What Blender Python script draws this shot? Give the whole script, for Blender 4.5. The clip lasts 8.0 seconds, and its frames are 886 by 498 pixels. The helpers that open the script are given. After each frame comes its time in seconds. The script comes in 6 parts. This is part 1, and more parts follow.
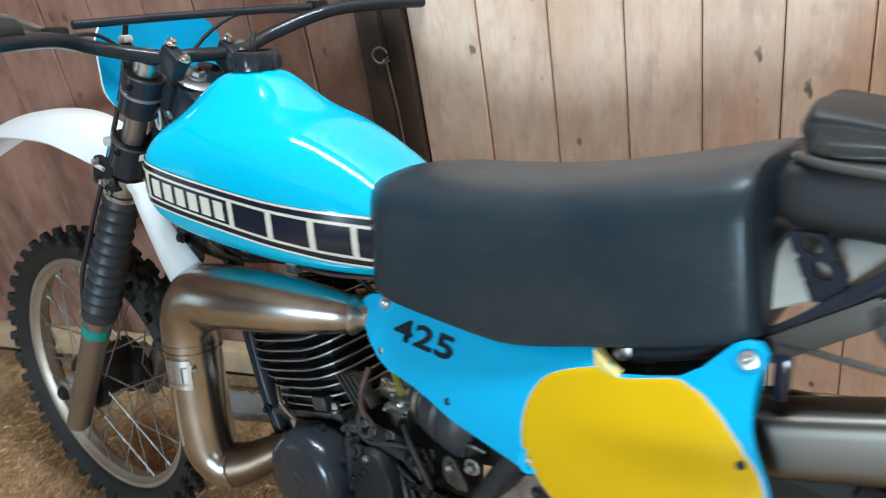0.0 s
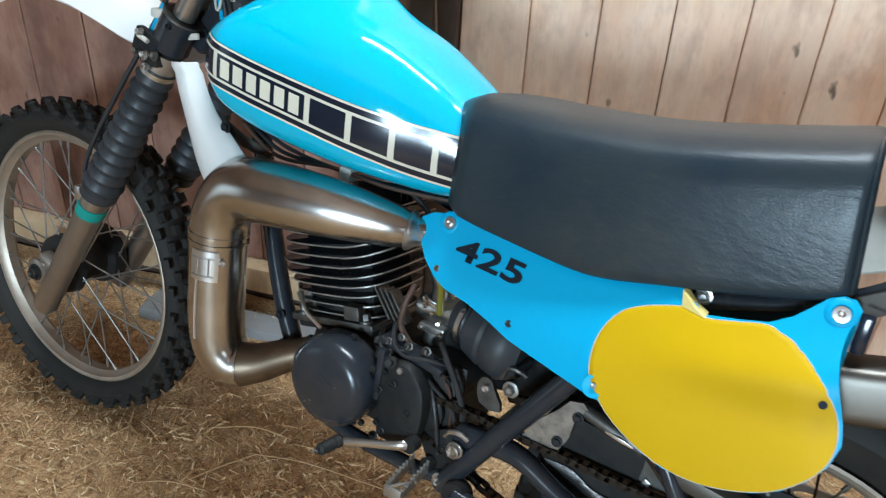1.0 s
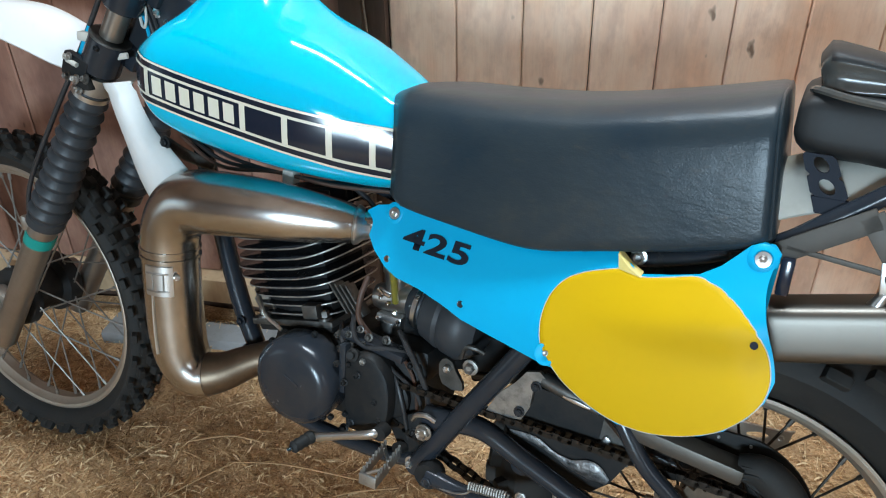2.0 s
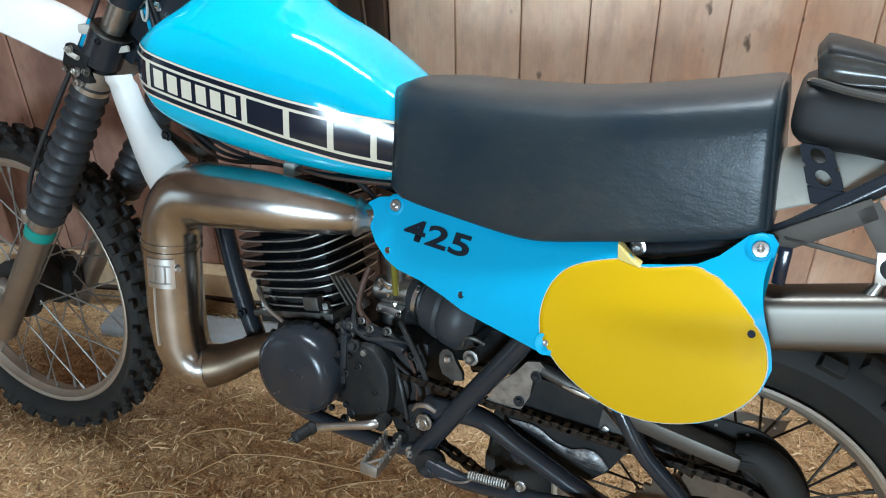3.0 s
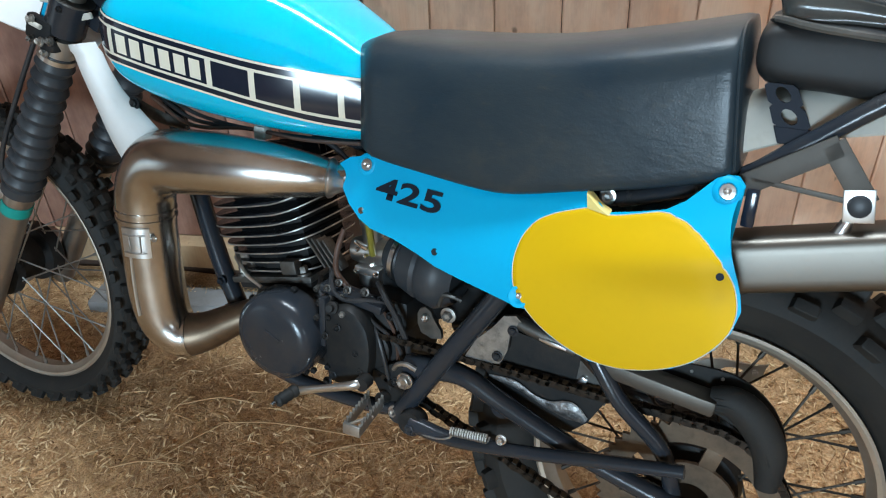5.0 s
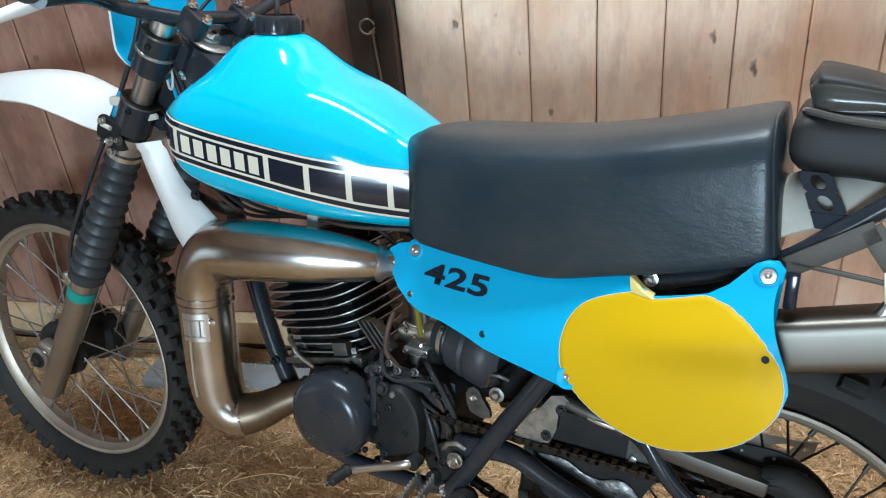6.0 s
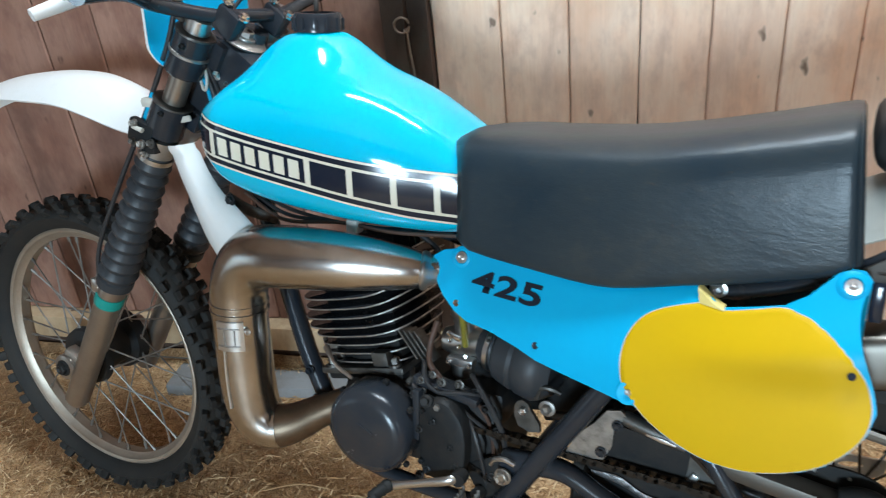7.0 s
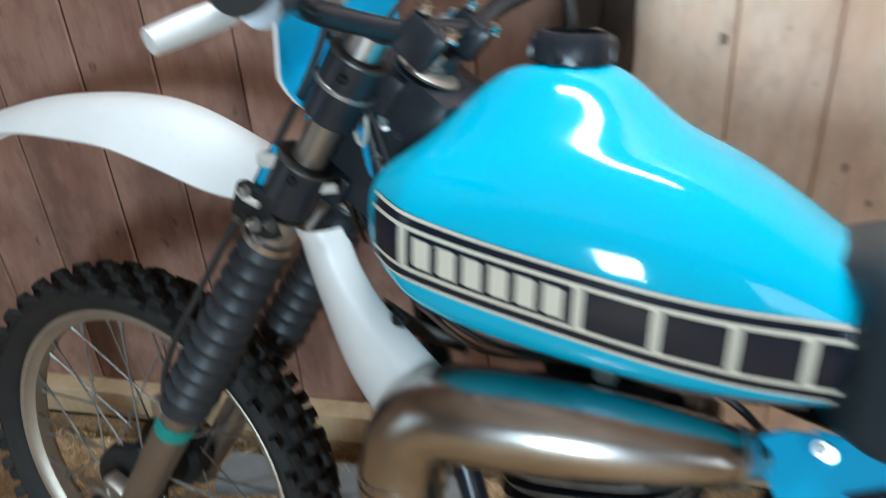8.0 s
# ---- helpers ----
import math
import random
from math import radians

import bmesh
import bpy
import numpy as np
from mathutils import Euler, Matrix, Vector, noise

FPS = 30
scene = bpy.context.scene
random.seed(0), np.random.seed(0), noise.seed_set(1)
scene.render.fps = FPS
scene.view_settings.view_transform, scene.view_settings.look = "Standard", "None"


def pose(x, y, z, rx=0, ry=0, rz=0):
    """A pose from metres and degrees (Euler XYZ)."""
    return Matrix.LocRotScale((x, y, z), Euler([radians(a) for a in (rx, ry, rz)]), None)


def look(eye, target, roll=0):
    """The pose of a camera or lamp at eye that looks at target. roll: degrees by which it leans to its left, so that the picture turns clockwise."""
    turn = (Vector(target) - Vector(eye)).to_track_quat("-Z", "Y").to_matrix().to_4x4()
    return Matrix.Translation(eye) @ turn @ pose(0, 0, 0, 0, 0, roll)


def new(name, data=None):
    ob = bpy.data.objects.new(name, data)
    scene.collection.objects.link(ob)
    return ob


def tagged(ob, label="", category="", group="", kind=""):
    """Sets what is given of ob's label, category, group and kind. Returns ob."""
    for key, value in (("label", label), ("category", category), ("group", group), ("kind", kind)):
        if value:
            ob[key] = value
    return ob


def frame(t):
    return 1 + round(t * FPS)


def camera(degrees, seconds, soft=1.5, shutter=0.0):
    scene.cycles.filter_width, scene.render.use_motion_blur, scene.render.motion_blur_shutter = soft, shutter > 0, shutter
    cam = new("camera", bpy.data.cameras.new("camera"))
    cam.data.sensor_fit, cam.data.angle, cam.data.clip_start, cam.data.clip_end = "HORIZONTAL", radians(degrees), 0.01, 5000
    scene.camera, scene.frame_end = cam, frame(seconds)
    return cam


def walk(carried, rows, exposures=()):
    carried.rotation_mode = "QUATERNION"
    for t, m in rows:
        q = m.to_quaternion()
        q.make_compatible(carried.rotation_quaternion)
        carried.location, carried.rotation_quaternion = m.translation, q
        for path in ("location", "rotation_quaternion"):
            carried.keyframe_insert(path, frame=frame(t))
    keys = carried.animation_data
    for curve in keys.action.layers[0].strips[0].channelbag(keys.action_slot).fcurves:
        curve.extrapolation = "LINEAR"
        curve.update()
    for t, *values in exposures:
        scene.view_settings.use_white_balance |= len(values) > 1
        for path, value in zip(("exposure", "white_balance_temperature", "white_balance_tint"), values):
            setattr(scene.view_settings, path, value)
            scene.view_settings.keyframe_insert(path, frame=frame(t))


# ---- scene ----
# ---- camera ----
cam = camera(62.0, 8.0, soft=1.1, shutter=0.5)
PATH = [
    (0, (0.55, 0.208, 1.217), (-0.199, 1.845, 0.347), -9.6),
    (0.2, (0.437, 0.168, 1.211), (-0.197, 1.856, 0.344), -8.0),
    (0.3, (0.397, 0.148, 1.224), (-0.203, 1.837, 0.337), -6.6),
    (0.5, (0.353, 0.135, 1.22), (-0.208, 1.822, 0.303), -3.2),
    (0.8, (0.327, 0.103, 1.210), (-0.173, 1.776, 0.236), 2.5),
    (1, (0.342, 0.094, 1.202), (-0.127, 1.766, 0.211), 3.4),
    (1.5, (0.377, 0.088, 1.211), (-0.022, 1.776, 0.215), -0.8),
    (2, (0.374, 0.072, 1.213), (-0.002, 1.757, 0.203), -1.2),
    (3.5, (0.368, 0.047, 1.212), (0.018, 1.731, 0.191), -0.7),
    (4, (0.381, 0.031, 1.203), (0.031, 1.712, 0.177), 0.1),
    (4.2, (0.394, 0.041, 1.201), (0.038, 1.716, 0.168), -0.3),
    (5.3, (0.403, 0.061, 1.193), (0.054, 1.697, 0.097), -3.9),
    (5.5, (0.401, 0.061, 1.21), (0.041, 1.729, 0.167), -4.2),
    (5.8, (0.395, 0.051, 1.239), (-0.025, 1.756, 0.281), -5.2),
    (6, (0.395, 0.041, 1.242), (-0.06, 1.746, 0.302), -5.7),
    (6.5, (0.378, 0.055, 1.239), (-0.086, 1.76, 0.304), -6.1),
    (7, (0.331, 0.073, 1.232), (-0.149, 1.775, 0.297), -6.1),
    (7.3, (0.272, 0.110, 1.236), (-0.204, 1.807, 0.290), -5.2),
    (7.5, (0.211, 0.179, 1.221), (-0.259, 1.882, 0.282), -4.7),
    (7.8, (0.031, 0.347, 1.196), (-0.414, 2.040, 0.229), -4.3),
    (8, (-0.087, 0.449, 1.205), (-0.513, 2.145, 0.234), -4.1),
]
walk(cam, [(t, look(eye, target, roll)) for t, eye, target, roll in PATH], [(0, 0.0), (0.5, 0.02), (7.0, 0.02), (7.5, -0.08), (7.75, -0.12), (8.0, -0.20)])

# ---- world and light ----
world = bpy.data.worlds.new("sky")
scene.world = world
world.use_nodes = True
wn = world.node_tree.nodes
sky = wn.new("ShaderNodeTexSky")
sky.sky_type, sky.sun_disc = "NISHITA", False
sky.sun_elevation, sky.sun_rotation = radians(40), radians(140)
wn["Background"].inputs["Strength"].default_value = 0.12
world.node_tree.links.new(sky.outputs["Color"], wn["Background"].inputs["Color"])


def area(name, eye, target, sx, sy, power, color):
    d = bpy.data.lights.new(name, "AREA")
    d.shape, d.size, d.size_y, d.energy, d.color = "RECTANGLE", sx, sy, power, color
    ob = new(name, d)
    ob.matrix_world = look(eye, target)
    return ob


scene.view_settings.exposure = 0.0
# cool daylight in the barn's three openings behind the camera, and one strip lamp under the loft
area("window_daylight", (-0.15, -2.97, 1.22), (-0.10, 1.0, 0.9), 0.66, 0.80, 132, (0.62, 0.85, 1.03))
area("side_daylight", (-3.96, -1.2, 0.9), (-0.4, 0.9, 0.4), 1.3, 1.6, 6, (0.66, 0.86, 1.0))
area("rear_daylight", (3.3, -2.97, 1.6), (0.8, 1.2, 0.3), 0.9, 1.2, 10, (0.72, 0.88, 1.0))
area("strip_lamp", (0.39, 1.10, 2.80), (0.39, 1.10, 0), 1.12, 0.14, 62, (0.80, 0.95, 1.06))


# ---- materials ----
def nodes_of(name, rough=0.5, metal=0.0, color=(0.5, 0.5, 0.5)):
    m = bpy.data.materials.new(name)
    m.use_nodes = True
    b = m.node_tree.nodes["Principled BSDF"]
    b.inputs["Base Color"].default_value = (*color, 1)
    b.inputs["Roughness"].default_value = rough
    b.inputs["Metallic"].default_value = metal
    return m, m.node_tree.nodes, m.node_tree.links, b


def coords(n, l, scale=(1, 1, 1)):
    tc, mp = n.new("ShaderNodeTexCoord"), n.new("ShaderNodeMapping")
    mp.inputs["Scale"].default_value = scale
    l.new(tc.outputs["Object"], mp.inputs["Vector"])
    return mp.outputs["Vector"]


def noise_tex(n, l, vec, scale, detail=4, rough=0.55):
    t = n.new("ShaderNodeTexNoise")
    t.inputs["Scale"].default_value, t.inputs["Detail"].default_value, t.inputs["Roughness"].default_value = scale, detail, rough
    l.new(vec, t.inputs["Vector"])
    return t.outputs["Fac"]


def ramp(n, l, fac, stops):
    r = n.new("ShaderNodeValToRGB")
    while len(r.color_ramp.elements) < len(stops):
        r.color_ramp.elements.new(0.5)
    for e, (p, c) in zip(r.color_ramp.elements, stops):
        e.position, e.color = p, (*c, 1) if len(c) == 3 else c
    l.new(fac, r.inputs["Fac"])
    return r.outputs["Color"]


def mixed(n, l, fac, a, b, kind="MIX"):
    m = n.new("ShaderNodeMix")
    m.data_type, m.blend_type = "RGBA", kind
    if isinstance(fac, (int, float)):
        m.inputs[0].default_value = fac
    else:
        l.new(fac, m.inputs[0])
    for sock, v in ((m.inputs[6], a), (m.inputs[7], b)):
        if isinstance(v, tuple):
            sock.default_value = (*v, 1)
        else:
            l.new(v, sock)
    return m.outputs[2]


def bump(n, l, b, height, strength=0.2, dist=0.002):
    k = n.new("ShaderNodeBump")
    k.inputs["Strength"].default_value, k.inputs["Distance"].default_value = strength, dist
    l.new(height, k.inputs["Height"])
    l.new(k.outputs["Normal"], b.inputs["Normal"])


def ranged(n, l, fac, lo, hi):
    r = n.new("ShaderNodeMapRange")
    r.inputs["To Min"].default_value, r.inputs["To Max"].default_value = lo, hi
    l.new(fac, r.inputs["Value"])
    return r.outputs["Result"]


def worn(name, color, other, rough=(0.3, 0.5), metal=0.0, big=6, fine=90, amount=0.5, relief=0.1, coat=0.0):
    """A surface with stains at a large and a fine scale, uneven gloss and slight relief."""
    m, n, l, b = nodes_of(name, 0.5, metal, color)
    v = coords(n, l)
    a, c = noise_tex(n, l, v, big, 5, 0.6), noise_tex(n, l, v, fine, 3, 0.6)
    f = ramp(n, l, a, [(0.38, (0, 0, 0)), (0.72, (amount,) * 3)])
    col = mixed(n, l, f, color, other)
    col = mixed(n, l, ramp(n, l, c, [(0.55, (0, 0, 0)), (0.8, (amount * 0.7,) * 3)]), col, other)
    l.new(col, b.inputs["Base Color"])
    l.new(ranged(n, l, a, *rough), b.inputs["Roughness"])
    b.inputs["Coat Weight"].default_value = coat
    b.inputs["Coat Roughness"].default_value = 0.06
    if relief:
        bump(n, l, b, c, relief, 0.001)
    return m


BLUE = worn("blue_lacquer", (0.0, 0.47, 0.68), (0.0, 0.44, 0.64), (0.05, 0.09), big=5, amount=0.25, relief=0.0, coat=0.0)
PANEL = worn("blue_plastic", (0.0, 0.39, 0.67), (0.0, 0.345, 0.61), (0.36, 0.48), big=7, amount=0.4, relief=0.03)
YELLOW = worn("yellow_film", (0.65, 0.395, 0.001), (0.58, 0.345, 0.001), (0.5, 0.62), big=5, amount=0.3, relief=0.02)
WHITE = worn("white_plastic", (0.78, 0.79, 0.78), (0.66, 0.65, 0.6), (0.3, 0.45), big=8, amount=0.4, relief=0.03)
CREAM = worn("cream_decal", (0.72, 0.68, 0.56), (0.6, 0.56, 0.46), (0.14, 0.22), big=9, amount=0.3, relief=0.0)
NAVY = worn("black_decal", (0.010, 0.015, 0.028), (0.018, 0.023, 0.035), (0.12, 0.18), big=9, amount=0.5, relief=0.0)
RUBBER = worn("black_rubber", (0.015, 0.0155, 0.0155), (0.038, 0.033, 0.027), (0.55, 0.8), big=14, fine=160, amount=0.6, relief=0.2)
GAITER = worn("gaiter_rubber", (0.026, 0.031, 0.037), (0.052, 0.054, 0.056), (0.35, 0.55), big=14, fine=160, amount=0.5, relief=0.1)
BLACK = worn("black_enamel", (0.019, 0.024, 0.032), (0.038, 0.036, 0.034), (0.14, 0.34), big=18, fine=140, amount=0.55, relief=0.1)
DIRTY = worn("dirty_black_metal", (0.014, 0.016, 0.018), (0.036, 0.031, 0.026), (0.35, 0.65), big=24, fine=150, amount=0.7, relief=0.35, metal=0.2)
ALLOY = worn("cast_alloy", (0.42, 0.41, 0.39), (0.2, 0.18, 0.15), (0.32, 0.5), 0.9, big=18, fine=170, amount=0.6, relief=0.15)
BRIGHT = worn("bright_alloy", (0.62, 0.62, 0.61), (0.42, 0.4, 0.37), (0.24, 0.4), 1.0, big=16, fine=200, amount=0.4, relief=0.08)
RIMALLOY = worn("dull_rim_alloy", (0.46, 0.40, 0.33), (0.32, 0.26, 0.2), (0.38, 0.55), 0.75, big=12, fine=160, amount=0.6, relief=0.1)
SLIDER = worn("painted_slider", (0.36, 0.325, 0.285), (0.24, 0.20, 0.17), (0.24, 0.40), 0.85, big=9, fine=120, amount=0.5, relief=0.08)
CHROME = worn("chrome", (0.75, 0.75, 0.75), (0.5, 0.48, 0.45), (0.1, 0.25), 1.0, big=30, fine=250, amount=0.4, relief=0.05)
TEAL = worn("teal_tape", (0.0, 0.30, 0.26), (0.0, 0.24, 0.2), (0.35, 0.5), big=30, amount=0.4, relief=0.1)
HOSE = worn("olive_fuel_hose", (0.22, 0.19, 0.03), (0.14, 0.11, 0.02), (0.25, 0.4), big=30, amount=0.5, relief=0.0)
COPPER = worn("brown_cable", (0.09, 0.045, 0.03), (0.05, 0.03, 0.022), (0.4, 0.6), big=30, amount=0.5, relief=0.0)
CABLE = worn("cable_sheath", (0.02, 0.02, 0.022), (0.04, 0.04, 0.04), (0.4, 0.55), big=30, amount=0.5, relief=0.0)
SPOKE = worn("dull_spoke_steel", (0.34, 0.33, 0.31), (0.2, 0.17, 0.14), (0.42, 0.6), 0.9, big=20, fine=150, amount=0.6, relief=0.1)
GREYSTONE = worn("grey_slab", (0.26, 0.26, 0.26), (0.16, 0.14, 0.12), (0.8, 0.95), big=9, fine=90, amount=0.7, relief=0.5)
TRANSL = worn("milky_plastic", (0.62, 0.6, 0.54), (0.48, 0.45, 0.38), (0.3, 0.5), big=10, amount=0.5, relief=0.03)


def exhaust_material():
    """Bare steel: brushed, browned by heat in soft patches."""
    m, n, l, b = nodes_of("bare_steel_pipe", 0.3, 1.0)
    v = coords(n, l)
    a, c = noise_tex(n, l, v, 7, 5, 0.55), noise_tex(n, l, v, 17, 3, 0.5)
    col = ramp(n, l, a, [(0.3, (0.42, 0.40, 0.37)), (0.55, (0.53, 0.515, 0.49)), (0.75, (0.62, 0.61, 0.595))])
    col = mixed(n, l, ramp(n, l, c, [(0.5, (0, 0, 0)), (0.8, (0.45, 0.45, 0.45))]), col, (0.20, 0.14, 0.09))
    fine = noise_tex(n, l, v, 260, 3, 0.6)
    col = mixed(n, l, ramp(n, l, fine, [(0.6, (0, 0, 0)), (0.8, (0.25, 0.25, 0.25))]), col, (0.2, 0.15, 0.11))
    l.new(col, b.inputs["Base Color"])
    l.new(ranged(n, l, a, 0.19, 0.29), b.inputs["Roughness"])
    bump(n, l, b, fine, 0.02, 0.0005)
    return m


STEEL = exhaust_material()
BROWNSTEEL = worn("heat_browned_steel", (0.20, 0.15, 0.105), (0.08, 0.052, 0.034), (0.32, 0.5), 0.9, big=12, fine=60, amount=0.7, relief=0.1)


def board_material(name, base, dark, pale, stain, smudge=0.35):
    """Old planed boards with upright grain, faded patches, knots and remains of red paint."""
    m, n, l, b = nodes_of(name, 0.75)
    info = n.new("ShaderNodeObjectInfo")
    tc = n.new("ShaderNodeTexCoord")
    shift = n.new("ShaderNodeVectorMath")
    shift.operation = "MULTIPLY_ADD"
    l.new(info.outputs["Random"], shift.inputs[0])
    shift.inputs[1].default_value = (7, 3, 19)
    l.new(tc.outputs["Object"], shift.inputs[2])

    def scaled(s):
        mp = n.new("ShaderNodeMapping")
        mp.inputs["Scale"].default_value = s
        l.new(shift.outputs[0], mp.inputs["Vector"])
        return mp.outputs["Vector"]

    grain = noise_tex(n, l, scaled((90, 90, 3)), 1.6, 5, 0.65)
    fine = noise_tex(n, l, scaled((300, 300, 14)), 1.0, 3, 0.6)
    patch = noise_tex(n, l, scaled((7, 7, 3.2)), 1.0, 5, 0.6)
    blot = noise_tex(n, l, scaled((22, 22, 12)), 1.0, 4, 0.6)
    col = ramp(n, l, patch, [(0.3, base), (0.52, pale), (0.72, base)])
    col = mixed(n, l, ramp(n, l, grain, [(0.48, (0, 0, 0)), (0.78, (0.17, 0.17, 0.17))]), col, dark)
    col = mixed(n, l, ramp(n, l, blot, [(0.52, (0, 0, 0)), (0.72, (0.55, 0.55, 0.55))]), col, stain)
    col = mixed(n, l, ranged(n, l, info.outputs["Random"], 0.0, 0.16), col, dark)
    smear = noise_tex(n, l, scaled((4.5, 4.5, 2.6)), 1.0, 5, 0.65)
    col = mixed(n, l, ramp(n, l, smear, [(0.48, (0, 0, 0)), (0.68, (smudge, smudge, smudge))]), col, dark)
    # knots of many sizes, with uneven rims, and greyed patches
    warp = n.new("ShaderNodeTexNoise")
    warp.inputs["Scale"].default_value = 1.6
    wide = scaled((24, 24, 13))
    l.new(wide, warp.inputs["Vector"])
    bend = n.new("ShaderNodeVectorMath")
    bend.operation = "MULTIPLY_ADD"
    l.new(warp.outputs["Color"], bend.inputs[0])
    bend.inputs[1].default_value = (0.7, 0.7, 0.7)
    l.new(wide, bend.inputs[2])
    knot = n.new("ShaderNodeTexVoronoi")
    knot.inputs["Scale"].default_value = 1.0
    l.new(bend.outputs[0], knot.inputs["Vector"])
    sep = n.new("ShaderNodeSeparateColor")
    l.new(knot.outputs["Color"], sep.inputs["Color"])
    size = ranged(n, l, sep.outputs[0], -0.30, 0.14)
    rim = n.new("ShaderNodeMath")
    rim.operation = "SUBTRACT"
    l.new(knot.outputs["Distance"], rim.inputs[0])
    l.new(size, rim.inputs[1])
    col = mixed(n, l, ramp(n, l, rim.outputs[0], [(0.0, (0.8, 0.8, 0.8)), (0.09, (0, 0, 0))]), col, (0.09, 0.045, 0.028))
    grey = noise_tex(n, l, scaled((16, 16, 4.5)), 1.0, 6, 0.7)
    col = mixed(n, l, ramp(n, l, grey, [(0.5, (0, 0, 0)), (0.72, (0.6, 0.6, 0.6))]), col, stain)
    l.new(col, b.inputs["Base Color"])
    l.new(ranged(n, l, patch, 0.6, 0.85), b.inputs["Roughness"])
    add = n.new("ShaderNodeMath")
    l.new(grain, add.inputs[0])
    l.new(fine, add.inputs[1])
    bump(n, l, b, add.outputs[0], 0.35, 0.002)
    return m


PALEWOOD = board_material("worn_pale_board", (0.86, 0.53, 0.35), (0.45, 0.235, 0.145), (0.92, 0.69, 0.53), (0.56, 0.35, 0.26), 0.3)
REDWOOD = board_material("red_brown_board", (0.25, 0.115, 0.076), (0.085, 0.037, 0.026), (0.35, 0.19, 0.135), (0.16, 0.068, 0.048), 0.75)
POSTWOOD = board_material("dark_post_wood", (0.075, 0.04, 0.028), (0.03, 0.016, 0.012), (0.10, 0.06, 0.04), (0.05, 0.025, 0.018))
SILLWOOD = board_material("pale_sill_wood", (0.50, 0.35, 0.20), (0.25, 0.15, 0.08), (0.58, 0.43, 0.27), (0.36, 0.22, 0.12))
BARNWOOD = board_material("barn_wall_wood", (0.38, 0.25, 0.17), (0.18, 0.10, 0.07), (0.46, 0.32, 0.22), (0.26, 0.16, 0.10))


def litter_material():
    """Trodden sawdust and chaff."""
    m, n, l, b = nodes_of("sawdust_litter", 0.9)
    v = coords(n, l)
    big, mid, fine = noise_tex(n, l, v, 2.2, 4, 0.6), noise_tex(n, l, v, 26, 5, 0.7), noise_tex(n, l, v, 170, 4, 0.7)
    col = ramp(n, l, fine, [(0.3, (0.20, 0.095, 0.038)), (0.5, (0.64, 0.37, 0.175)), (0.7, (0.84, 0.62, 0.37))])
    col = mixed(n, l, ramp(n, l, mid, [(0.40, (0.5, 0.5, 0.5)), (0.58, (0, 0, 0))]), col, (0.18, 0.09, 0.04))
    col = mixed(n, l, ramp(n, l, big, [(0.4, (0, 0, 0)), (0.7, (0.35, 0.35, 0.35))]), col, (0.5, 0.36, 0.2))
    l.new(col, b.inputs["Base Color"])
    add = n.new("ShaderNodeMath")
    l.new(mid, add.inputs[0])
    l.new(fine, add.inputs[1])
    bump(n, l, b, add.outputs[0], 0.8, 0.006)
    return m


LITTER = litter_material()


def chip_material():
    m, n, l, b = nodes_of("wood_shaving", 0.8)
    g = n.new("ShaderNodeNewGeometry")
    l.new(ramp(n, l, g.outputs["Random Per Island"], [(0.0, (0.20, 0.10, 0.042)), (0.5, (0.54, 0.33, 0.15)), (1.0, (0.82, 0.62, 0.37))]), b.inputs["Base Color"])
    return m


SHAVING = chip_material()


def vinyl_material():
    """Old seat vinyl: scuffed, finely grained, with shallow wrinkles."""
    m, n, l, b = nodes_of("black_vinyl", 0.3)
    v = coords(n, l)
    big, mid = noise_tex(n, l, v, 5, 6, 0.65), noise_tex(n, l, coords(n, l, (1, 1, 2.2)), 34, 5, 0.6)
    grain = n.new("ShaderNodeTexVoronoi")
    grain.inputs["Scale"].default_value = 420
    l.new(v, grain.inputs["Vector"])
    col = ramp(n, l, big, [(0.35, (0.014, 0.026, 0.037)), (0.58, (0.026, 0.036, 0.042)), (0.72, (0.050, 0.050, 0.046))])
    col = mixed(n, l, ramp(n, l, mid, [(0.6, (0, 0, 0)), (0.78, (0.5, 0.5, 0.5))]), col, (0.055, 0.05, 0.043))
    l.new(col, b.inputs["Base Color"])
    l.new(ranged(n, l, big, 0.24, 0.40), b.inputs["Roughness"])
    add = n.new("ShaderNodeMath")
    add.operation = "MULTIPLY_ADD"
    l.new(grain.outputs["Distance"], add.inputs[0])
    add.inputs[1].default_value = 0.12
    l.new(mid, add.inputs[2])
    bump(n, l, b, add.outputs[0], 0.22, 0.003)
    return m


VINYL = vinyl_material()
PRINT = worn("matt_black_print", (0.010, 0.014, 0.024), (0.02, 0.024, 0.032), (0.5, 0.65), big=30, amount=0.5, relief=0.0)
OILY = worn("oily_alloy", (0.15, 0.145, 0.135), (0.04, 0.035, 0.03), (0.35, 0.55), 0.8, big=26, fine=150, amount=0.8, relief=0.3)
for mat, gloss in ((VINYL, 0.26), (PANEL, 0.2), (PRINT, 0.15), (YELLOW, 0.22), (DIRTY, 0.22), (RUBBER, 0.3), (GAITER, 0.4), (BLACK, 0.4)):
    mat.node_tree.nodes["Principled BSDF"].inputs["Specular IOR Level"].default_value = gloss


